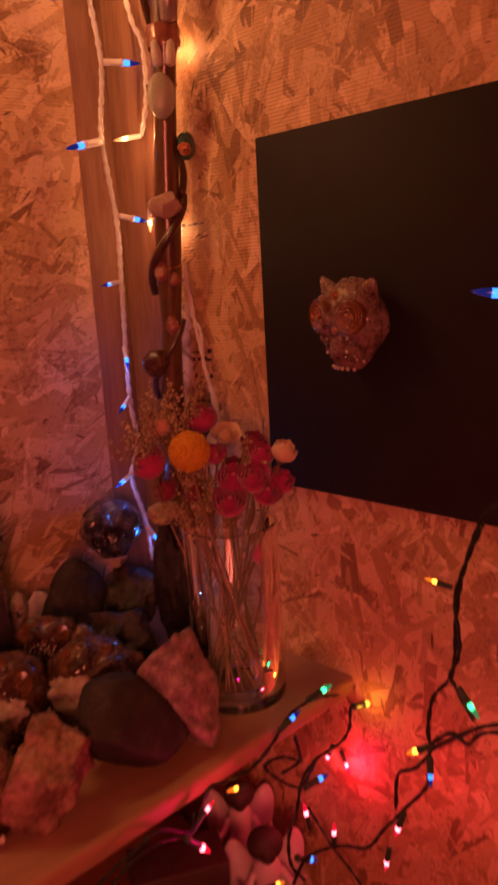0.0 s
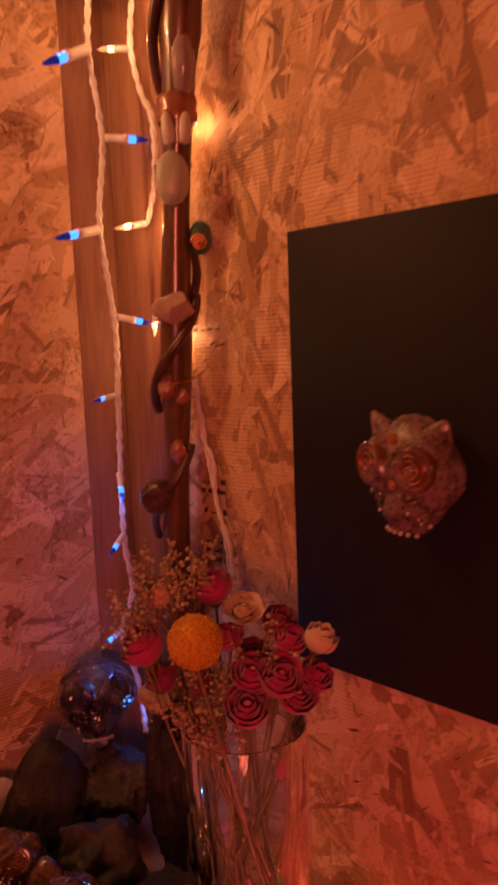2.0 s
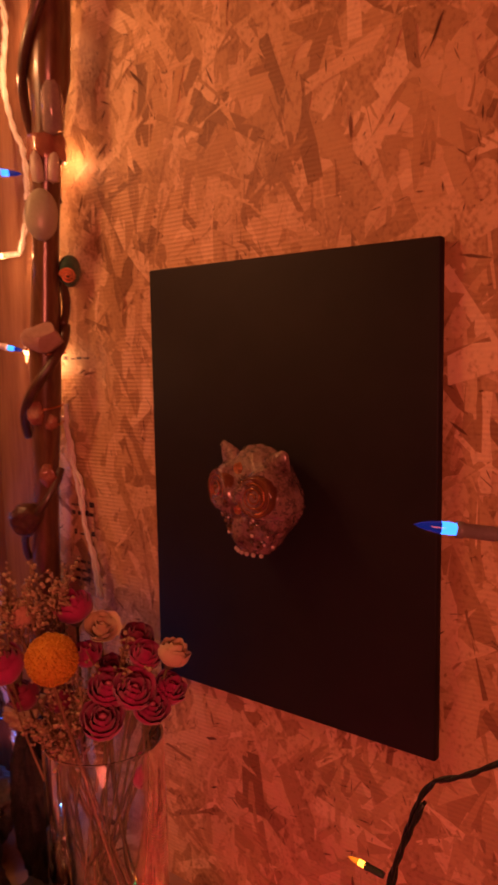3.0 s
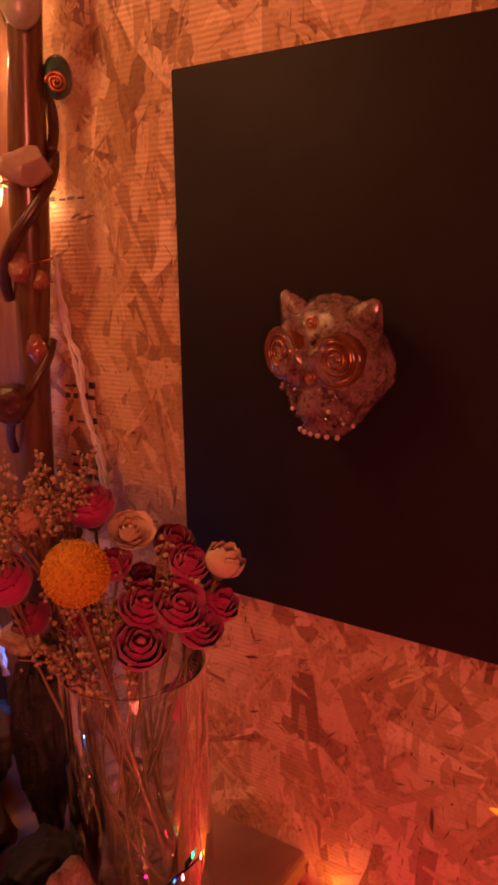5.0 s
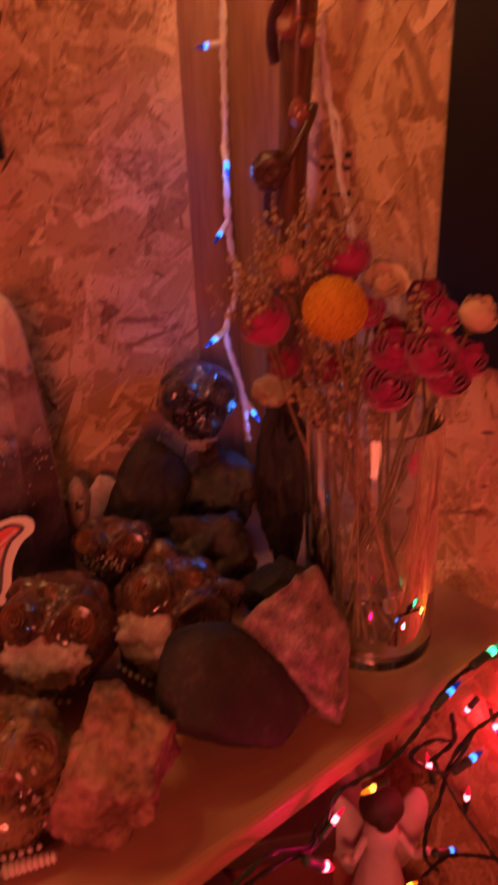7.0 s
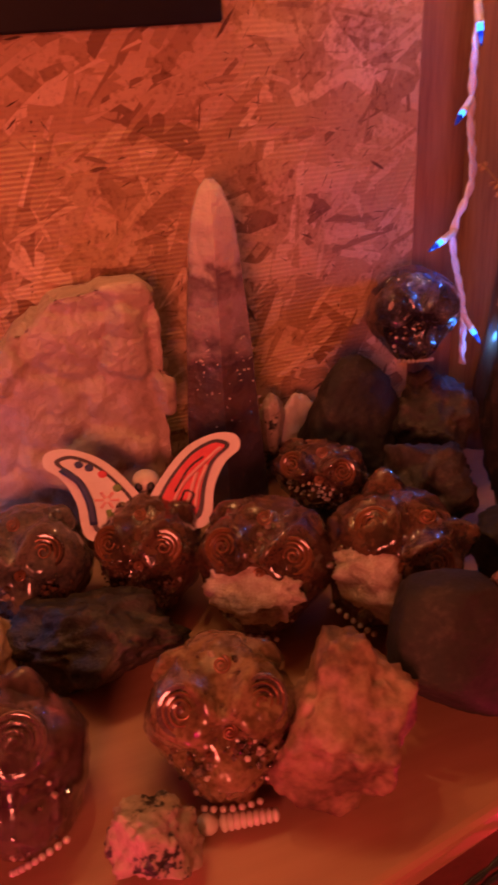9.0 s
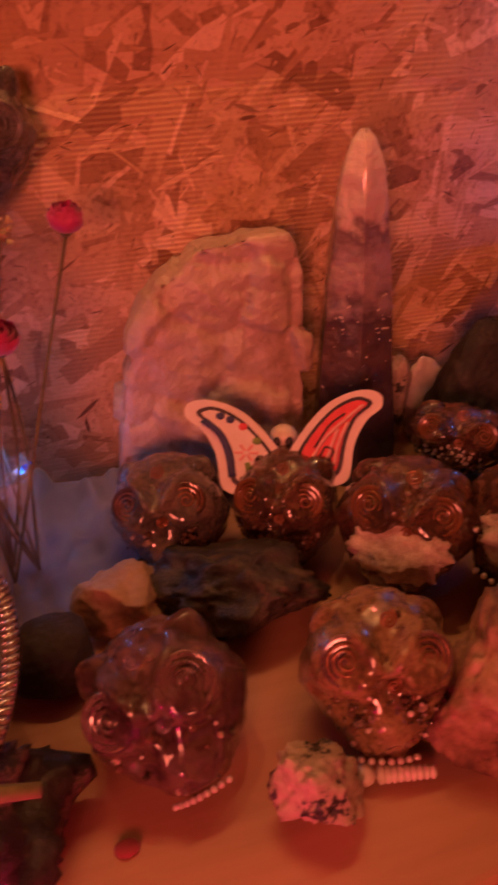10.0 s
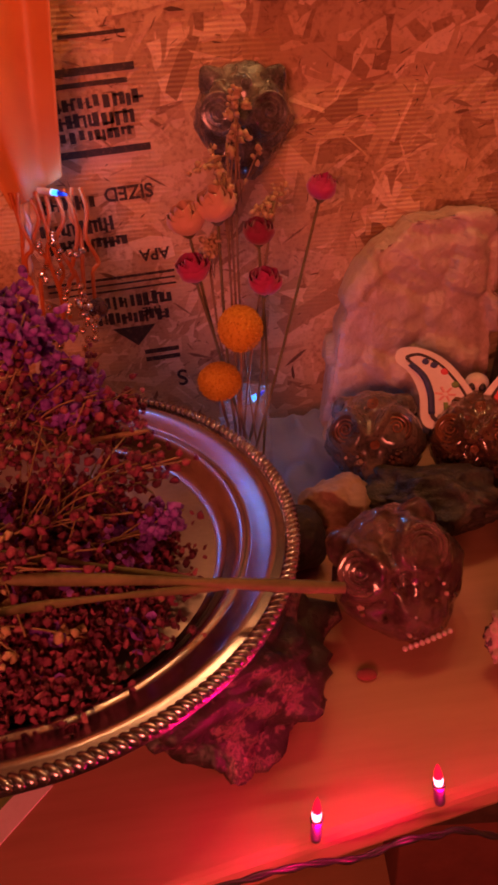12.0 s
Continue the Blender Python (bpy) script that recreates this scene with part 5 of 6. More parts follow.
# second silver for the floor: its pinkish tone stands in for the mirrored wall
part("well", lathe([(0, -0.0166), (0.1255, -0.0166), (0.127, -0.0169)], 64), surface("wall_toned_silver", [(0.3, (0.24, 0.20, 0.21)), (0.7, (0.34, 0.29, 0.30))], 40, 0.40, metal=0.8, bump=0.15), tray, "dull silver floor, toned for the wall it mirrors")
part("beaded_rim", rim, SILVER, tray, "twisted rope-like silver edge")

STATICE = surface("purple_statice", [(0.0, (0.10, 0.02, 0.20)), (0.5, (0.22, 0.05, 0.42)), (1.0, (0.34, 0.12, 0.60))], 200, 0.8, bump=0.5, island=True)
CRUMB = surface("crumbled_red_petals", [(0.0, (0.05, 0.008, 0.024)), (0.45, (0.14, 0.020, 0.06)), (0.8, (0.24, 0.045, 0.10)), (1.0, (0.42, 0.20, 0.18))], 200, 0.8, bump=0.5, island=True)
TRAY_GROUP = "dried flowers heaped on the tray"


def crumbs(name, label, count, centre, spread, tall, mat, seed, size):
    rnd = random.Random(seed)
    verts, faces = [], []
    cup = [(math.cos(k * 1.0472), math.sin(k * 1.0472)) for k in range(6)]
    for c in range(count // 9):
        a, q = rnd.uniform(0, 6.283), math.sqrt(rnd.random()) * rnd.uniform(0.75, 1.12)
        cx, cy = centre[0] + spread * q * math.cos(a), centre[1] + spread * q * math.sin(a)
        cz = centre[2] + tall * max(0.0, 1 - q) * rnd.random() ** 1.2
        for i in range(9):
            g = size * 1.9
            m = Matrix.Translation((cx + rnd.gauss(0, g), cy + rnd.gauss(0, g), cz + abs(rnd.gauss(0, g * 0.6)))) @ pose(0, 0, 0, rnd.uniform(0, 360), rnd.uniform(0, 360), rnd.uniform(0, 360))
            k = size * rnd.uniform(0.45, 1.25)
            n = len(verts)
            for x, y in cup:
                verts.append(m @ (Vector((x * rnd.uniform(0.8, 1.2), y * rnd.uniform(0.6, 1.1), 0.5 + rnd.uniform(-0.3, 0.3))) * k))
            for x, y in cup[::2]:
                verts.append(m @ (Vector((x * 0.5, y * 0.5, 0.0)) * k))
            faces.append((n + 6, n + 7, n + 8))
            for j in range(3):
                o = 2 * j
                inner, after = n + 6 + j, n + 6 + (j + 1) % 3
                faces += [(n + o, n + o + 1, inner), (n + o + 1, n + (o + 2) % 6, after), (n + o + 1, after, inner)]
    me = bpy.data.meshes.new(name)
    me.from_pydata([tuple(v) for v in verts], [], faces)
    me.materials.append(mat)
    return tagged(new(name, me), label, "dried petals", TRAY_GROUP, "stuff")


crumbs("petal_heap", "heap of crumbled dark red dried petals on the tray", 16000, (-0.808, -0.016, 0.985), 0.112, 0.040, CRUMB, 7, 0.0030)
crumbs("petal_heap", "scatter of small purple dried florets on the tray", 800, (-0.79, -0.01, 0.988), 0.09, 0.055, STATICE, 9, 0.0034)
for k, (head, spread, n, mat, text) in enumerate((
    ((-0.772, 0.060, 1.118), 0.011, 420, STATICE, "bright purple dried statice head"), ((-0.790, 0.070, 1.128), 0.010, 360, STATICE, "bright purple dried statice head"),
    ((-0.748, 0.055, 1.078), 0.011, 400, STATICE, "bright purple dried statice head"), ((-0.730, 0.070, 1.055), 0.018, 180, CRUMB, "dark red dried filler sprig"),
    ((-0.770, 0.040, 1.070), 0.024, 240, CRUMB, "dark red dried filler sprig"), ((-0.800, 0.030, 1.075), 0.024, 220, CRUMB, "dark red dried filler sprig"),
    ((-0.725, 0.030, 1.030), 0.018, 180, CRUMB, "dark red dried filler sprig"), ((-0.745, -0.010, 1.035), 0.022, 200, CRUMB, "dark red dried filler sprig"),
    ((-0.700, -0.005, 1.012), 0.007, 160, STATICE, "purple dried statice head"),
    ((-0.790, -0.050, 1.030), 0.022, 220, CRUMB, "dark red dried filler sprig"), ((-0.800, -0.085, 1.025), 0.016, 130, SEED_HEAD, "pale tan dried filler sprig"),
)):
    sprig(text + " lying across the tray", (-0.90, 0.0 - 0.01 * k, 1.02), head, spread, n, 200 + k, mat, TRAY_GROUP, 0.0029 if mat is STATICE else 0.0025)
for k, (a, b, r) in enumerate((((-0.607, -0.077, 1.008), (-0.90, -0.060, 1.040), 0.0030), ((-0.680, -0.066, 1.014), (-0.89, -0.012, 1.030), 0.0021), ((-0.665, -0.069, 1.013), (-0.88, -0.100, 1.030), 0.0021), ((-0.705, 0.045, 1.052), (-0.88, 0.010, 1.045), 0.0015), ((-0.715, 0.075, 1.046), (-0.88, -0.01, 1.035), 0.0013))):
    st = tagged(obj("flower_stem", tube(spline([a, Vector(a).lerp(Vector(b), 0.5) + Vector((0, 0.004, 0.003)), b], 8), [r * (1 + 0.25 * math.sin(i)) for i in range(17)], 8), STALK if k > 2 else GREEN_STALK), "dry flower stem lying across the silver tray", "stem", TRAY_GROUP)

# ---- the light strings ----
white_string = thing("string_lights", Matrix.Translation((-0.105, 0.25, 1.82)), "white string of small blue and clear bulbs hanging down the corner", "string lights")
cord(white_string, [(-0.096, 0.262, 1.877), (-0.100, 0.262, 1.834), (-0.104, 0.262, 1.798), (-0.110, 0.262, 1.728), (-0.101, 0.262, 1.641), (-0.110, 0.262, 1.553), (-0.100, 0.262, 1.452), (-0.102, 0.262, 1.368), (-0.105, 0.262, 1.277), (-0.105, 0.262, 1.214), (-0.099, 0.262, 1.162), (-0.114, 0.262, 1.117), (-0.099, 0.262, 1.054), (-0.094, 0.262, 0.994)], 0.0036, WHITE_CORD)
cord(white_string, [(-0.202, 0.262, 1.783), (-0.166, 0.262, 1.794), (-0.136, 0.262, 1.794), (-0.103, 0.262, 1.810), (-0.066, 0.258, 1.824), (-0.060, 0.255, 1.797), (-0.066, 0.255, 1.739), (-0.060, 0.250, 1.691), (-0.056, 0.236, 1.660), (-0.056, 0.236, 1.602), (-0.060, 0.250, 1.557)], 0.0034, WHITE_CORD)
cord(white_string, [(-0.049, 0.193, 1.380), (-0.047, 0.181, 1.350), (-0.046, 0.177, 1.318), (-0.044, 0.168, 1.275), (-0.042, 0.157, 1.233), (-0.041, 0.149, 1.187)], 0.0026, WHITE_CORD)
cord(white_string, [(-0.048, 0.187, 1.393), (-0.047, 0.184, 1.337), (-0.044, 0.168, 1.307), (-0.044, 0.166, 1.263), (-0.041, 0.151, 1.227), (-0.040, 0.145, 1.186)], 0.0026, WHITE_CORD)
bulb(white_string, (-0.111, 0.260, 1.727), (-0.165, 0.250, 1.700), "blue", WHITE_CORD)
bulb(white_string, (-0.099, 0.260, 1.642), (-0.052, 0.250, 1.643), "blue", WHITE_CORD)
bulb(white_string, (-0.113, 0.260, 1.549), (-0.165, 0.250, 1.536), "blue", WHITE_CORD)
bulb(white_string, (-0.098, 0.260, 1.460), (-0.060, 0.250, 1.451), "blue", WHITE_CORD)
bulb(white_string, (-0.107, 0.260, 1.377), (-0.136, 0.250, 1.373), "blue", WHITE_CORD)
bulb(white_string, (-0.108, 0.260, 1.294), (-0.111, 0.246, 1.263), "blue", WHITE_CORD)
bulb(white_string, (-0.107, 0.260, 1.226), (-0.132, 0.244, 1.209), "blue", WHITE_CORD)
bulb(white_string, (-0.114, 0.260, 1.122), (-0.146, 0.250, 1.110), "blue", WHITE_CORD)
bulb(white_string, (-0.137, 0.260, 1.793), (-0.105, 0.266, 1.781), "clear", WHITE_CORD)
bulb(white_string, (-0.064, 0.260, 1.736), (-0.099, 0.266, 1.731), "clear", WHITE_CORD)
bulb(white_string, (-0.058, 0.256, 1.558), (-0.093, 0.266, 1.552), "clear", WHITE_CORD)
bulb(white_string, (-0.058, 0.250, 1.467), (-0.062, 0.246, 1.437), "clear", WHITE_CORD)
bulb(white_string, (-0.046, 0.176, 1.672), (-0.047, 0.172, 1.640), "clear", WHITE_CORD)
bulb(white_string, (-0.095, 0.260, 1.824), (-0.105, 0.244, 1.853), "blue", WHITE_CORD)
bulb(white_string, (-0.063, 0.260, 1.830), (-0.062, 0.266, 1.860), "clear", WHITE_CORD)
bulb(white_string, (-0.098, 0.262, 1.044), (-0.086, 0.247, 1.017), "blue", WHITE_CORD)
# unseen run along the rail, added to go with its three fill lamps
cord(white_string, [(-0.202, 0.262, 1.783), (-0.300, 0.264, 1.792), (-0.400, 0.262, 1.786), (-0.560, 0.263, 1.792), (-0.720, 0.262, 1.786), (-0.850, 0.266, 1.795)], 0.0034, WHITE_CORD)
bulb(white_string, (-0.400, 0.262, 1.788), (-0.406, 0.240, 1.762), "clear", WHITE_CORD)
bulb(white_string, (-0.560, 0.262, 1.788), (-0.566, 0.240, 1.762), "clear", WHITE_CORD)
bulb(white_string, (-0.720, 0.262, 1.788), (-0.726, 0.240, 1.762), "clear", WHITE_CORD)
green_string = thing("string_lights", Matrix.Translation((-0.03, -0.2, 1.14)), "dark green string of coloured bulbs tangled along the shelf edge", "string lights")
cord(green_string, [(-0.082, -0.300, 1.182), (-0.084, -0.290, 1.166), (-0.086, -0.275, 1.120), (-0.087, -0.269, 1.079), (-0.088, -0.266, 1.032), (-0.091, -0.247, 1.002), (-0.092, -0.241, 0.969), (-0.092, -0.243, 0.948), (-0.095, -0.227, 0.924), (-0.098, -0.209, 0.909), (-0.099, -0.206, 0.873)], 0.0021, GREEN_CORD)
cord(green_string, [(-0.086, -0.295, 1.168), (-0.089, -0.281, 1.133), (-0.090, -0.271, 1.100), (-0.090, -0.275, 1.057), (-0.091, -0.266, 1.031), (-0.090, -0.270, 1.022), (-0.089, -0.280, 1.007), (-0.087, -0.287, 0.997)], 0.0021, GREEN_CORD)
cord(green_string, [(-0.088, -0.315, 1.007), (-0.091, -0.296, 0.996), (-0.095, -0.270, 0.974), (-0.099, -0.249, 0.952), (-0.099, -0.246, 0.920), (-0.104, -0.224, 0.886), (-0.108, -0.198, 0.849), (-0.112, -0.178, 0.819), (-0.118, -0.142, 0.801), (-0.125, -0.099, 0.763), (-0.129, -0.076, 0.716)], 0.0021, GREEN_CORD)
cord(green_string, [(-0.090, -0.317, 1.002), (-0.093, -0.298, 0.992), (-0.095, -0.287, 0.978), (-0.098, -0.272, 0.982), (-0.101, -0.253, 0.965)], 0.0021, GREEN_CORD)
cord(green_string, [(-0.044, -0.066, 0.907), (-0.081, -0.072, 0.920), (-0.121, -0.079, 0.921), (-0.152, -0.084, 0.900), (-0.185, -0.089, 0.889), (-0.219, -0.095, 0.895), (-0.237, -0.097, 0.896), (-0.257, -0.101, 0.866), (-0.271, -0.103, 0.867), (-0.292, -0.107, 0.876), (-0.323, -0.112, 0.878), (-0.348, -0.116, 0.868)], 0.0021, GREEN_CORD)
cord(green_string, [(-0.004, -0.060, 0.877), (-0.023, -0.063, 0.884), (-0.028, -0.064, 0.858), (-0.047, -0.067, 0.848), (-0.086, -0.073, 0.849), (-0.110, -0.077, 0.835), (-0.121, -0.079, 0.803), (-0.134, -0.081, 0.784), (-0.134, -0.081, 0.749), (-0.114, -0.078, 0.714)], 0.0021, GREEN_CORD)
cord(green_string, [(-0.112, -0.081, 0.862), (-0.141, -0.086, 0.883), (-0.165, -0.090, 0.883), (-0.118, -0.082, 0.835), (-0.090, -0.078, 0.853)], 0.0021, GREEN_CORD)
cord(green_string, [(-0.117, -0.084, 0.879), (-0.122, -0.085, 0.898), (-0.116, -0.084, 0.868), (-0.144, -0.089, 0.867)], 0.0021, GREEN_CORD)
cord(green_string, [(-0.033, 0.015, 0.712), (-0.029, -0.006, 0.691), (-0.027, -0.023, 0.676), (-0.022, -0.048, 0.658), (-0.019, -0.064, 0.645)], 0.0021, GREEN_CORD)
cord(green_string, [(-0.255, -0.098, 0.881), (-0.261, -0.099, 0.865), (-0.295, -0.105, 0.887), (-0.322, -0.109, 0.883), (-0.355, -0.115, 0.877), (-0.460, -0.150, 0.868), (-0.510, -0.152, 0.872), (-0.559, -0.150, 0.894), (-0.573, -0.152, 0.896), (-0.593, -0.155, 0.901), (-0.618, -0.159, 0.899), (-0.642, -0.163, 0.907), (-0.665, -0.167, 0.912), (-0.688, -0.171, 0.914), (-0.715, -0.175, 0.919)], 0.0021, GREEN_CORD)
bulb(green_string, (-0.088, -0.266, 1.108), (-0.092, -0.240, 1.110), "orange", GREEN_SOCKET)
bulb(green_string, (-0.095, -0.277, 1.026), (-0.091, -0.296, 1.003), "green", GREEN_SOCKET)
bulb(green_string, (-0.099, -0.253, 0.962), (-0.104, -0.225, 0.941), "orange", GREEN_SOCKET)
bulb(green_string, (-0.103, -0.253, 0.952), (-0.103, -0.253, 0.922), "blue", GREEN_SOCKET)
bulb(green_string, (-0.104, -0.221, 0.879), (-0.106, -0.210, 0.847), "red", GREEN_SOCKET)
bulb(green_string, (-0.107, -0.204, 0.833), (-0.108, -0.198, 0.803), "red", GREEN_SOCKET)
bulb(green_string, (-0.022, -0.020, 0.671), (-0.022, -0.022, 0.708), "red", GREEN_SOCKET)
bulb(green_string, (-0.096, -0.077, 0.926), (-0.055, -0.070, 0.926), "green", GREEN_SOCKET)
bulb(green_string, (-0.022, -0.065, 0.883), (0.018, -0.058, 0.871), "orange", GREEN_SOCKET)
bulb(green_string, (-0.141, -0.084, 0.912), (-0.108, -0.079, 0.920), "blue", GREEN_SOCKET)
bulb(green_string, (-0.110, -0.081, 0.830), (-0.069, -0.074, 0.824), "blue", GREEN_SOCKET)
bulb(green_string, (-0.190, -0.094, 0.878), (-0.218, -0.098, 0.886), "orange", GREEN_SOCKET)
bulb(green_string, (-0.256, -0.105, 0.874), (-0.233, -0.101, 0.887), "red", GREEN_SOCKET)
bulb(green_string, (-0.271, -0.109, 0.869), (-0.244, -0.105, 0.837), "red", GREEN_SOCKET)
bulb(green_string, (-0.010, -0.027, 0.803), (-0.008, -0.039, 0.776), "red", GREEN_SOCKET)
bulb(green_string, (-0.007, -0.009, 0.800), (-0.009, 0.006, 0.768), "red", GREEN_SOCKET)
bulb(green_string, (-0.024, 0.023, 0.670), (-0.026, 0.034, 0.706), "red", GREEN_SOCKET)
bulb(green_string, (-0.132, -0.089, 0.760), (-0.098, -0.083, 0.735), "blue", GREEN_SOCKET)
bulb(green_string, (-0.180, -0.096, 0.754), (-0.151, -0.092, 0.743), "orange", GREEN_SOCKET)
bulb(green_string, (-0.642, -0.163, 0.927), (-0.641, -0.163, 0.959), "red", GREEN_SOCKET)
bulb(green_string, (-0.575, -0.152, 0.924), (-0.579, -0.153, 0.956), "red", GREEN_SOCKET)
near_string = thing("string_lights", Matrix.Translation((-0.1, -0.36, 1.345)), "grey-socketed blue bulb on a dark cord strung before the canvas", "string lights")
bulb(near_string, (-0.104, -0.353, 1.342), (-0.134, -0.323, 1.348), "blue", GREY_SOCKET)
cord(near_string, [(-0.104, -0.355, 1.342), (-0.074, -0.393, 1.322), (-0.070, -0.400, 1.260), (-0.078, -0.330, 1.200), (-0.082, -0.300, 1.182)], 0.0021, GREEN_CORD)

# ---- by the wall at the far end: ink stamp, orange cloth, bead strings ----
stamp = thing("stamp_print", Matrix.Translation((-0.735, WALL_Y - 0.0012, 1.10)) @ pose(0, 0, 0, 0, -3, 0), "faded black ink printing on the strand board", "print")
PRINT = surface("faded_stamp_ink", [(0.30, (0.30, 0.18, 0.09)), (0.42, (0.05, 0.03, 0.022)), (0.6, (0.02, 0.014, 0.012))], 220, 0.7, bump=0.0)
rnd = random.Random(77)


def print_bar(x, z, wide, tall):
    part("print_bar", box(x - wide / 2, -0.0002, z - tall / 2, x + wide / 2, 0.0002, z + tall / 2), PRINT, stamp, smooth=False)


for z, x, wide, tall in ((0.172, 0.022, 0.055, 0.003), (0.146, 0.015, 0.075, 0.006), (0.136, 0.010, 0.07, 0.004), (0.082, 0.016, 0.080, 0.006), (-0.030, 0.0, 0.120, 0.0025), (-0.036, 0.0, 0.120, 0.0018), (-0.042, 0.005, 0.110, 0.0018), (-0.108, 0.036, 0.034, 0.0045), (-0.116, 0.036, 0.034, 0.0045)):
    print_bar(x, z, wide, tall)
for z, tall, x0, x1 in ((0.122, 0.009, -0.03, 0.048), (0.108, 0.009, -0.02, 0.046), (0.096, 0.007, -0.02, 0.042), (0.042, 0.010, -0.05, 0.0), (0.020, 0.010, -0.055, 0.01), (0.004, 0.009, -0.05, 0.02), (-0.054, 0.010, -0.01, 0.056), (-0.070, 0.009, -0.02, 0.046)):
    x = x0
    while x < x1:
        wide = rnd.uniform(0.0022, 0.0055)
        print_bar(x + wide / 2, z + rnd.uniform(-0.0012, 0.0012), wide, tall * rnd.uniform(0.9, 1.35))
        if rnd.random() < 0.6:
            print_bar(x + wide, z + rnd.choice((-0.4, 0.0, 0.4)) * tall, wide * 1.6, 0.0022)
        x += wide + rnd.uniform(0.001, 0.0035)
side_stamp = thing("stamp_print", EAST @ pose(-0.128, -0.0012, 1.30), "faded black ink marks on the board behind the staff", "print")
for z in (0.140, -0.020, -0.030, -0.052, -0.084, -0.094, -0.104):
    for j in range(4):
        wide = rnd.uniform(0.004, 0.009)
        x = -0.016 + 0.010 * j + rnd.uniform(-0.002, 0.002)
        part("print_bar", box(x, -0.0002, z, x + wide, 0.0002, z + rnd.uniform(0.0015, 0.006)), PRINT, side_stamp, smooth=False)
part("print_mark", plate([(-0.008, -0.080), (0.034, -0.080), (0.014, -0.100)], -0.0002, 0.0002), PRINT, stamp, smooth=False)


def lettering(text, x, z, size, parent, mat):
    """Flat letters on the wall, standing on their heads as the board is hung."""
    curve = bpy.data.curves.new("lettering", "FONT")
    curve.body, curve.size, curve.extrude, curve.offset, curve.align_x, curve.align_y = text, size, 0.0002, 0.0004, "CENTER", "CENTER"
    holder = bpy.data.objects.new("lettering", curve)
    me = bpy.data.meshes.new_from_object(holder)
    bpy.data.objects.remove(holder)
    me.materials.append(mat)
    ob = new("lettering", me)
    ob.parent = parent
    ob.matrix_basis = Matrix.Translation((x, 0, z)) @ pose(0, 0, 0, 90, 0, 0) @ pose(0, 0, 0, 0, 0, 180)
    return ob


lettering("SIZED", 0.030, 0.046, 0.017, stamp, PRINT)
lettering("APA", 0.044, -0.012, 0.015, stamp, PRINT)
lettering("THE", 0.034, -0.066, 0.011, stamp, PRINT)
lettering("S", 0.052, -0.140, 0.024, stamp, PRINT)


def silk(name, colour, dark):
    m, nodes, links, bsdf = material(name)
    coord, n = nodes.new("ShaderNodeTexCoord"), nodes.new("ShaderNodeTexNoise")
    n.inputs["Scale"].default_value, n.inputs["Detail"].default_value = 18, 5
    links.new(coord.outputs["Object"], n.inputs["Vector"])
    r = ramp_of(nodes, [(0.3, dark), (0.7, colour)])
    links.new(n.outputs[0], r.inputs[0])
    links.new(r.outputs[0], bsdf.inputs["Base Color"])
    bsdf.inputs["Roughness"].default_value = 0.4
    bsdf.inputs["Sheen Weight"].default_value = 0.4
    thin, mix = nodes.new("ShaderNodeBsdfTranslucent"), nodes.new("ShaderNodeMixShader")
    links.new(r.outputs[0], thin.inputs[0])
    mix.inputs[0].default_value = 0.35
    links.new(bsdf.outputs[0], mix.inputs[1])
    links.new(thin.outputs[0], mix.inputs[2])
    links.new(mix.outputs[0], nodes["Material Output"].inputs["Surface"])
    return m


ORANGE_SILK = silk("orange_silk", (0.92, 0.42, 0.12), (0.82, 0.32, 0.08))
PALE_SILK = silk("pale_grey_silk", (0.34, 0.34, 0.38), (0.22, 0.22, 0.26))


def sheet(rows, place, thick=0.0009):
    """A thin cloth; place(s, t) with s across and t down, both 0 to 1."""
    bm = bmesh.new()
    n, k = rows
    grid = [[bm.verts.new(place(i / (k - 1), j / (n - 1))) for i in range(k)] for j in range(n)]
    for a, b in zip(grid, grid[1:]):
        for i in range(k - 1):
            bm.faces.new((a[i], a[i + 1], b[i + 1], b[i]))
    bmesh.ops.recalc_face_normals(bm, faces=bm.faces[:])
    bmesh.ops.solidify(bm, geom=bm.faces[:], thickness=thick)
    return bm


def cloth_place(s, t):
    top = t ** 1.6
    left, right = -0.900 + 0.098 * top, -0.716 - 0.040 * t
    x = left + (right - left) * s
    return Vector((x, 0.262 + 0.014 * math.sin(s * 9 + 1.2 * t) * (1 - 0.6 * top) + 0.01 * noise.noise(Vector((s * 3, t * 2, 0))), 1.62 - 0.462 * t + 0.025 * (s - 0.3) * t))


drape = thing("cloth_drape", Matrix.Identity(4), "bright orange silk cloth gathered and hanging by the wall", "cloth")
part("silk", sheet((36, 30), cloth_place), ORANGE_SILK, drape)
BEAD_METAL = surface("warm_bright_metal", [(0.3, (0.72, 0.50, 0.40)), (0.7, (0.88, 0.70, 0.58))], 90, 0.15, metal=1.0, bump=0.05)
CORD_ORANGE = surface("orange_yarn", [(0.3, (0.45, 0.10, 0.02)), (0.7, (0.65, 0.18, 0.04))], 200, 0.8, bump=0.5)
rnd = random.Random(5)
for k in range(9):
    x = -0.800 + 0.007 * k
    pts = [(x, 0.262 + rnd.uniform(-0.004, 0.004), 1.165)]
    for j in range(1, 6):
        pts.append((x + rnd.uniform(-0.006, 0.006), 0.262 + rnd.uniform(-0.004, 0.004), 1.165 - j * rnd.uniform(0.017, 0.023)))
    part("fringe_strand", tube(spline(pts, 4), 0.0019, 6), CORD_ORANGE, drape, "knotted orange yarn strand")
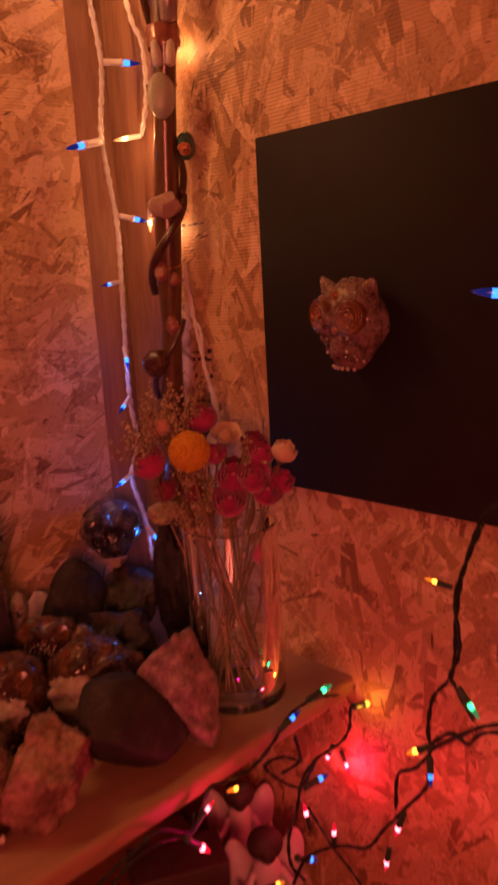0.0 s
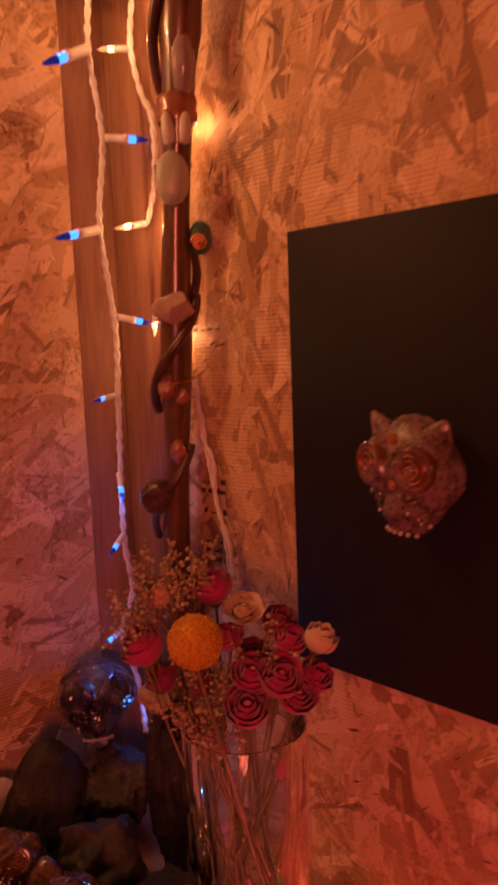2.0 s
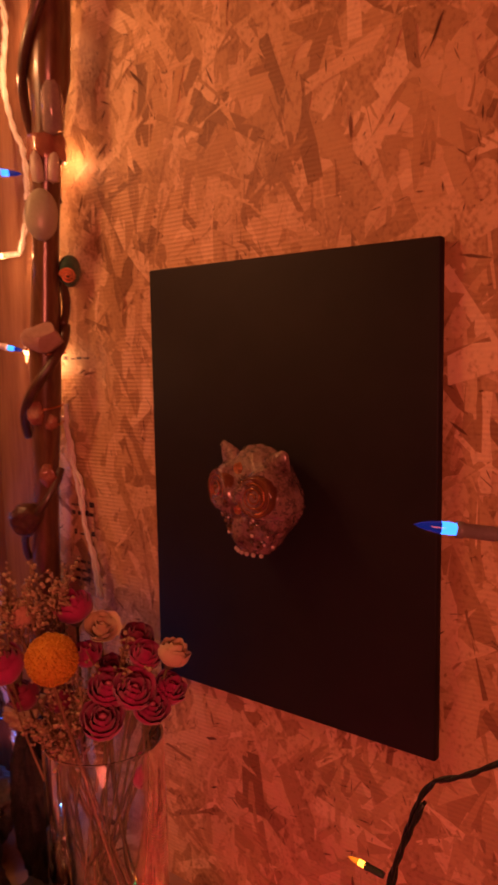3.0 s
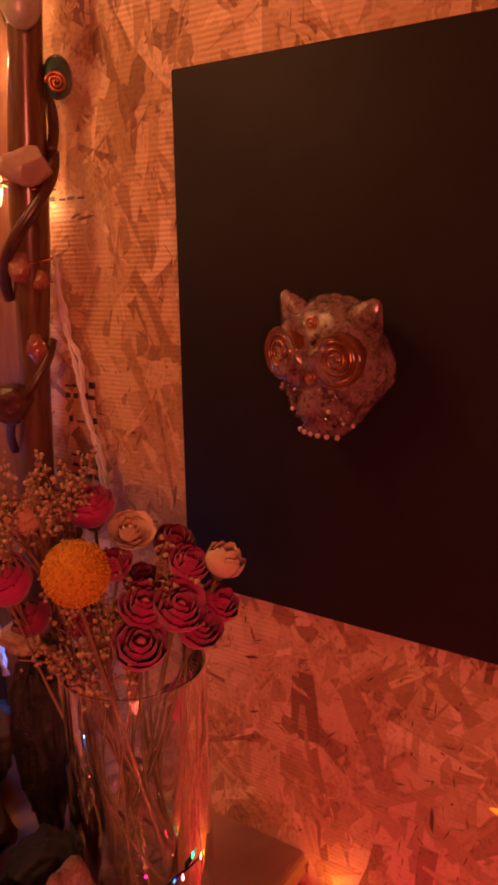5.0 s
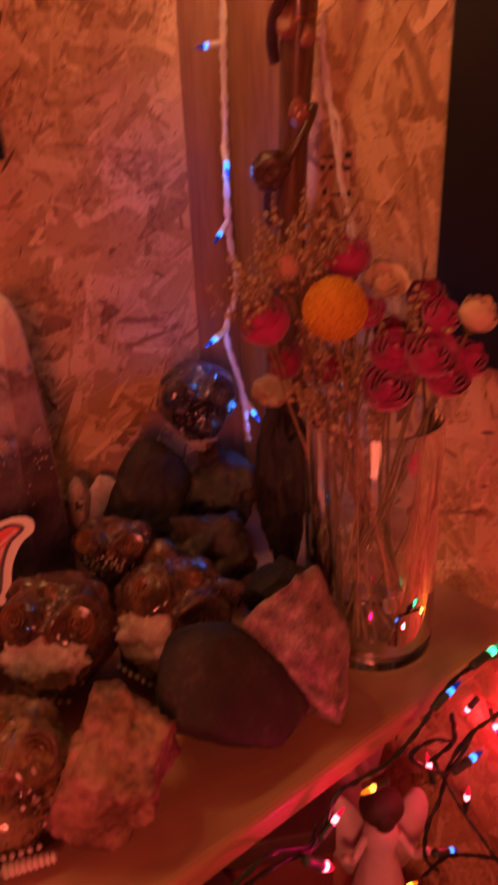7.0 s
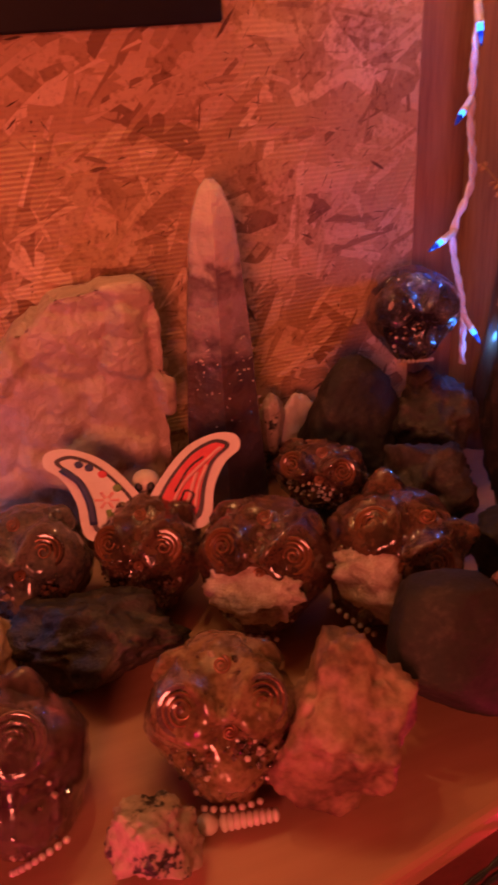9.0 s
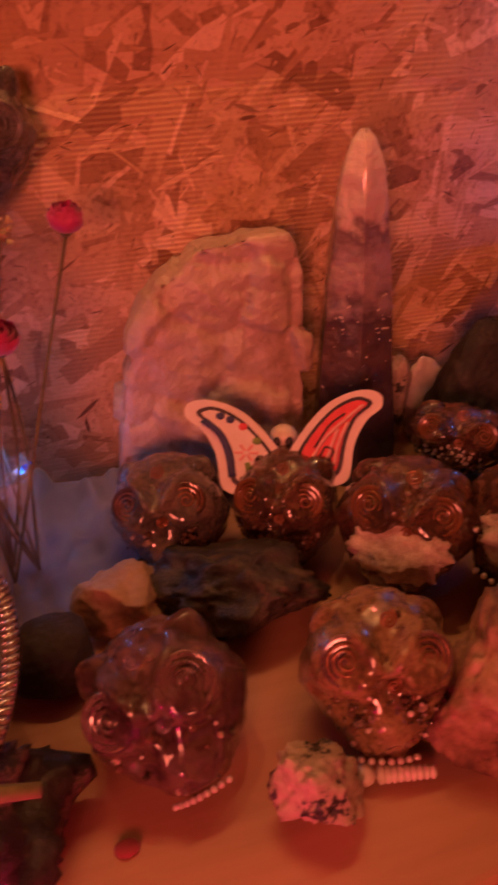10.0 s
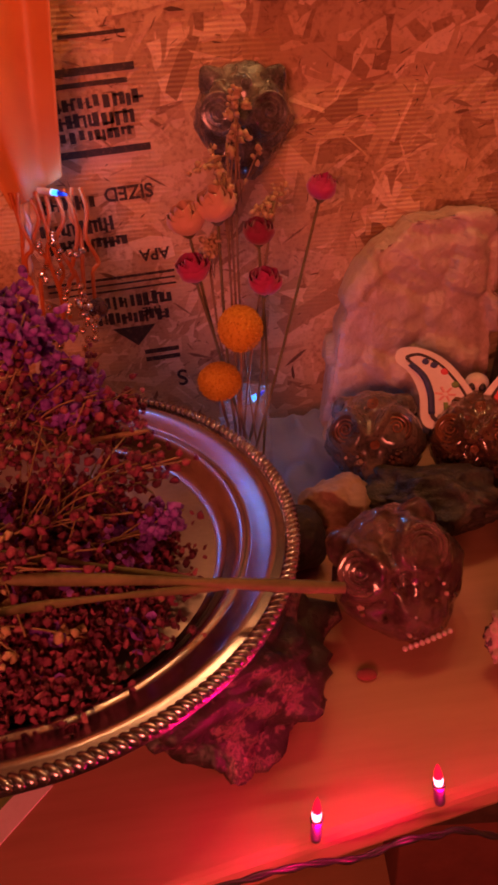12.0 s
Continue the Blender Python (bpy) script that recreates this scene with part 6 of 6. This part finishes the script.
for k in range(64):
    a = rnd.uniform(0, 1)
    x = rnd.choice((-0.784, -0.770, -0.757, -0.748)) + rnd.uniform(-0.003, 0.003)
    part("metal_bead", ball(rnd.uniform(0.0026, 0.0042), 2, (x, 0.255 + rnd.uniform(-0.003, 0.003), 1.135 - 0.135 * a)), BEAD_METAL, drape, "small bright metal bead")
part("medallion", lathe([(0, 0), (0.007, 0), (0.009, 0.002), (0.007, 0.004), (0, 0.003)], 24, None, pose(-0.744, 0.258, 1.065, 80, 0, 10)), DOME_CLEAR, drape, "small round glass medallion")

far_string = thing("string_lights", Matrix.Translation((-0.79, 0.27, 1.16)), "white cord with a blue bulb hanging by the orange cloth", "string lights")
cord(far_string, [(-0.80, 0.275, 1.40), (-0.796, 0.272, 1.30), (-0.790, 0.268, 1.156), (-0.796, 0.266, 1.11), (-0.802, 0.266, 1.07), (-0.806, 0.27, 1.0)], 0.0034, WHITE_CORD)
bulb(far_string, (-0.778, 0.262, 1.166), (-0.752, 0.246, 1.163), "blue", WHITE_CORD)
bulb(far_string, (-0.628, 0.225, 0.972), (-0.606, 0.212, 0.992), "blue", WHITE_CORD)
cord(far_string, [(-0.806, 0.27, 1.0), (-0.76, 0.275, 0.93), (-0.68, 0.26, 0.915), (-0.640, 0.235, 0.95), (-0.628, 0.225, 0.972)], 0.0030, WHITE_CORD)


def scarf_place(s, t):
    x = -0.645 + 0.125 * s + 0.01 * t
    y = 0.290 - 0.155 * t
    fold = 0.007 * math.sin(s * 11 + 5 * t + 2 * noise.noise(Vector((s * 2, t * 2, 1)))) + 0.018 * noise.noise(Vector((s * 5, t * 5, 4))) + 0.005 * noise.noise(Vector((s * 11, t * 9, 2)))
    z = SHELF_Z + 0.004 + 0.026 * (1 - t) ** 1.2 * (1 - 0.45 * s) + max(fold, -0.002) * (0.4 + 0.6 * (1 - t))
    return Vector((x, y, max(z, SHELF_Z + 0.0015)))


scarf = thing("cloth_scarf", Matrix.Identity(4), "pale grey silky cloth crumpled on the shelf by the wall", "cloth")
part("silk", sheet((44, 44), scarf_place, 0.0008), PALE_SILK, scarf)

# ---- card at the shelf's edge ----
card = thing("card", Matrix.Translation((-0.838, -0.108, SHELF_Z + 0.0008)) @ pose(0, 0, 0, 0, 0, 52), "white card with a green printed patch lying under the tray", "card")
part("paper_sheet", box(-0.05, -0.035, 0, 0.05, 0.035, 0.0008), PAPER, card, smooth=False)
part("green_patch", box(-0.03, -0.02, 0.001, 0.035, 0.015, 0.0014), GREEN_INK, card, smooth=False)

# ---- on the lower shelf ----
DRESS = surface("white_glazed_clay", [(0.3, (0.55, 0.46, 0.42)), (0.7, (0.68, 0.60, 0.55))], 60, 0.45, bump=0.2)
DARK_CLAY = surface("dark_brown_clay", [(0.3, (0.035, 0.018, 0.012)), (0.7, (0.07, 0.04, 0.028))], 80, 0.6, bump=0.5)


def figurine(x, y, turn, scale, label):
    """A plain winged figure: skirt, bust, round head and two wings in one mesh."""
    bm = lathe([(0, 0), (0.034, 0), (0.036, 0.004), (0.028, 0.05), (0.017, 0.10), (0.014, 0.112), (0.018, 0.13), (0.015, 0.142), (0.006, 0.148), (0, 0.15)], 28)
    for v in bm.verts:
        if v.co.z < 0.1:
            a = math.atan2(v.co.y, v.co.x)
            k = 1 + 0.06 * math.sin(a * 9) * (1 - v.co.z / 0.1)
            v.co.x, v.co.y = v.co.x * k, v.co.y * k
    ball(0.022, 3, (0, 0.002, 0.164), (1, 0.9, 0.9), bm)
    ball(0.012, 2, (0, -0.012, 0.160), (0.9, 0.7, 1.1), bm)
    heads = {f for f in bm.faces if f.calc_center_median().z > 0.1485}
    for f in heads:
        f.material_index = 1
    for s in (-1, 1):
        outline = smooth_loop([(0.006, 0.085), (0.020, 0.060), (0.034, 0.070), (0.046, 0.110), (0.050, 0.148), (0.040, 0.166), (0.026, 0.156), (0.014, 0.130)])
        w = plate([(s * px, pz) for px, pz in outline], 0.012, 0.018)
        me = bpy.data.meshes.new("wing_shape")
        w.to_mesh(me)
        w.free()
        bm.from_mesh(me)
        bpy.data.meshes.remove(me)
        tube(spline([(s * 0.016, -0.004, 0.132), (s * 0.030, -0.012, 0.112), (s * 0.040, -0.022, 0.128)], 4), 0.0045, 8, bm)
    bmesh.ops.scale(bm, vec=(scale, scale, scale), verts=bm.verts)
    ob = obj("figurine", bm, [DRESS, DARK_CLAY])
    ob.matrix_world = Matrix.Translation((x, y, 0.5405)) @ pose(0, 0, 0, 0, 0, turn)
    return tagged(ob, label, "figurine", "winged figurines on the lower shelf")


figurine(-0.108, 0.005, -25, 1.0, "winged figurine in a white dress on the lower shelf")
figurine(-0.02 - 0.055, 0.11, -30, 0.95, "winged figurine half hidden behind the first")
for k, (x, y, wide, tall, turn) in enumerate(((-0.20, 0.06, 0.11, 0.16, -20), (-0.33, 0.05, 0.13, 0.14, 8), (-0.47, 0.03, 0.12, 0.15, -6))):
    book = thing("box", Matrix.Translation((x, y, 0.5405)) @ pose(0, 0, 0, 0, 0, turn), "dark red cardboard box in the shade of the lower shelf", "box", "boxes on the lower shelf")
    part("carton", box(-wide / 2, -0.03, 0, wide / 2, 0.03, tall, 0.002), surface("dark_red_card", [(0.3, (0.10, 0.025, 0.02)), (0.7, (0.16, 0.045, 0.035))], 30, 0.6, bump=0.1), book)
    part("lid", box(-wide / 2 - 0.002, -0.032, tall - 0.03, wide / 2 + 0.002, 0.032, tall + 0.002, 0.002), DARK_CLAY, book, "dark lid")

chain = thing("bead_chain", Matrix.Translation((-0.535, -0.146, 0.895)), "fine copper bead chain hanging over the shelf edge", "chain")
for k, (x0, dx) in enumerate(((0.0, 0.012), (0.030, -0.014))):
    for i in range(18):
        t = i / 17
        part("chain_bead", ball(0.0016, 1, (x0 + dx * t, -0.004 + 0.003 * math.sin(t * 5), -0.004 - 0.085 * t)), COPPER, chain)
part("pendant", stone_mesh((0.010, 0.008, 0.016), 66, cuts=5, sub=3), COPPER, chain).location = (0.014, -0.004, -0.10)
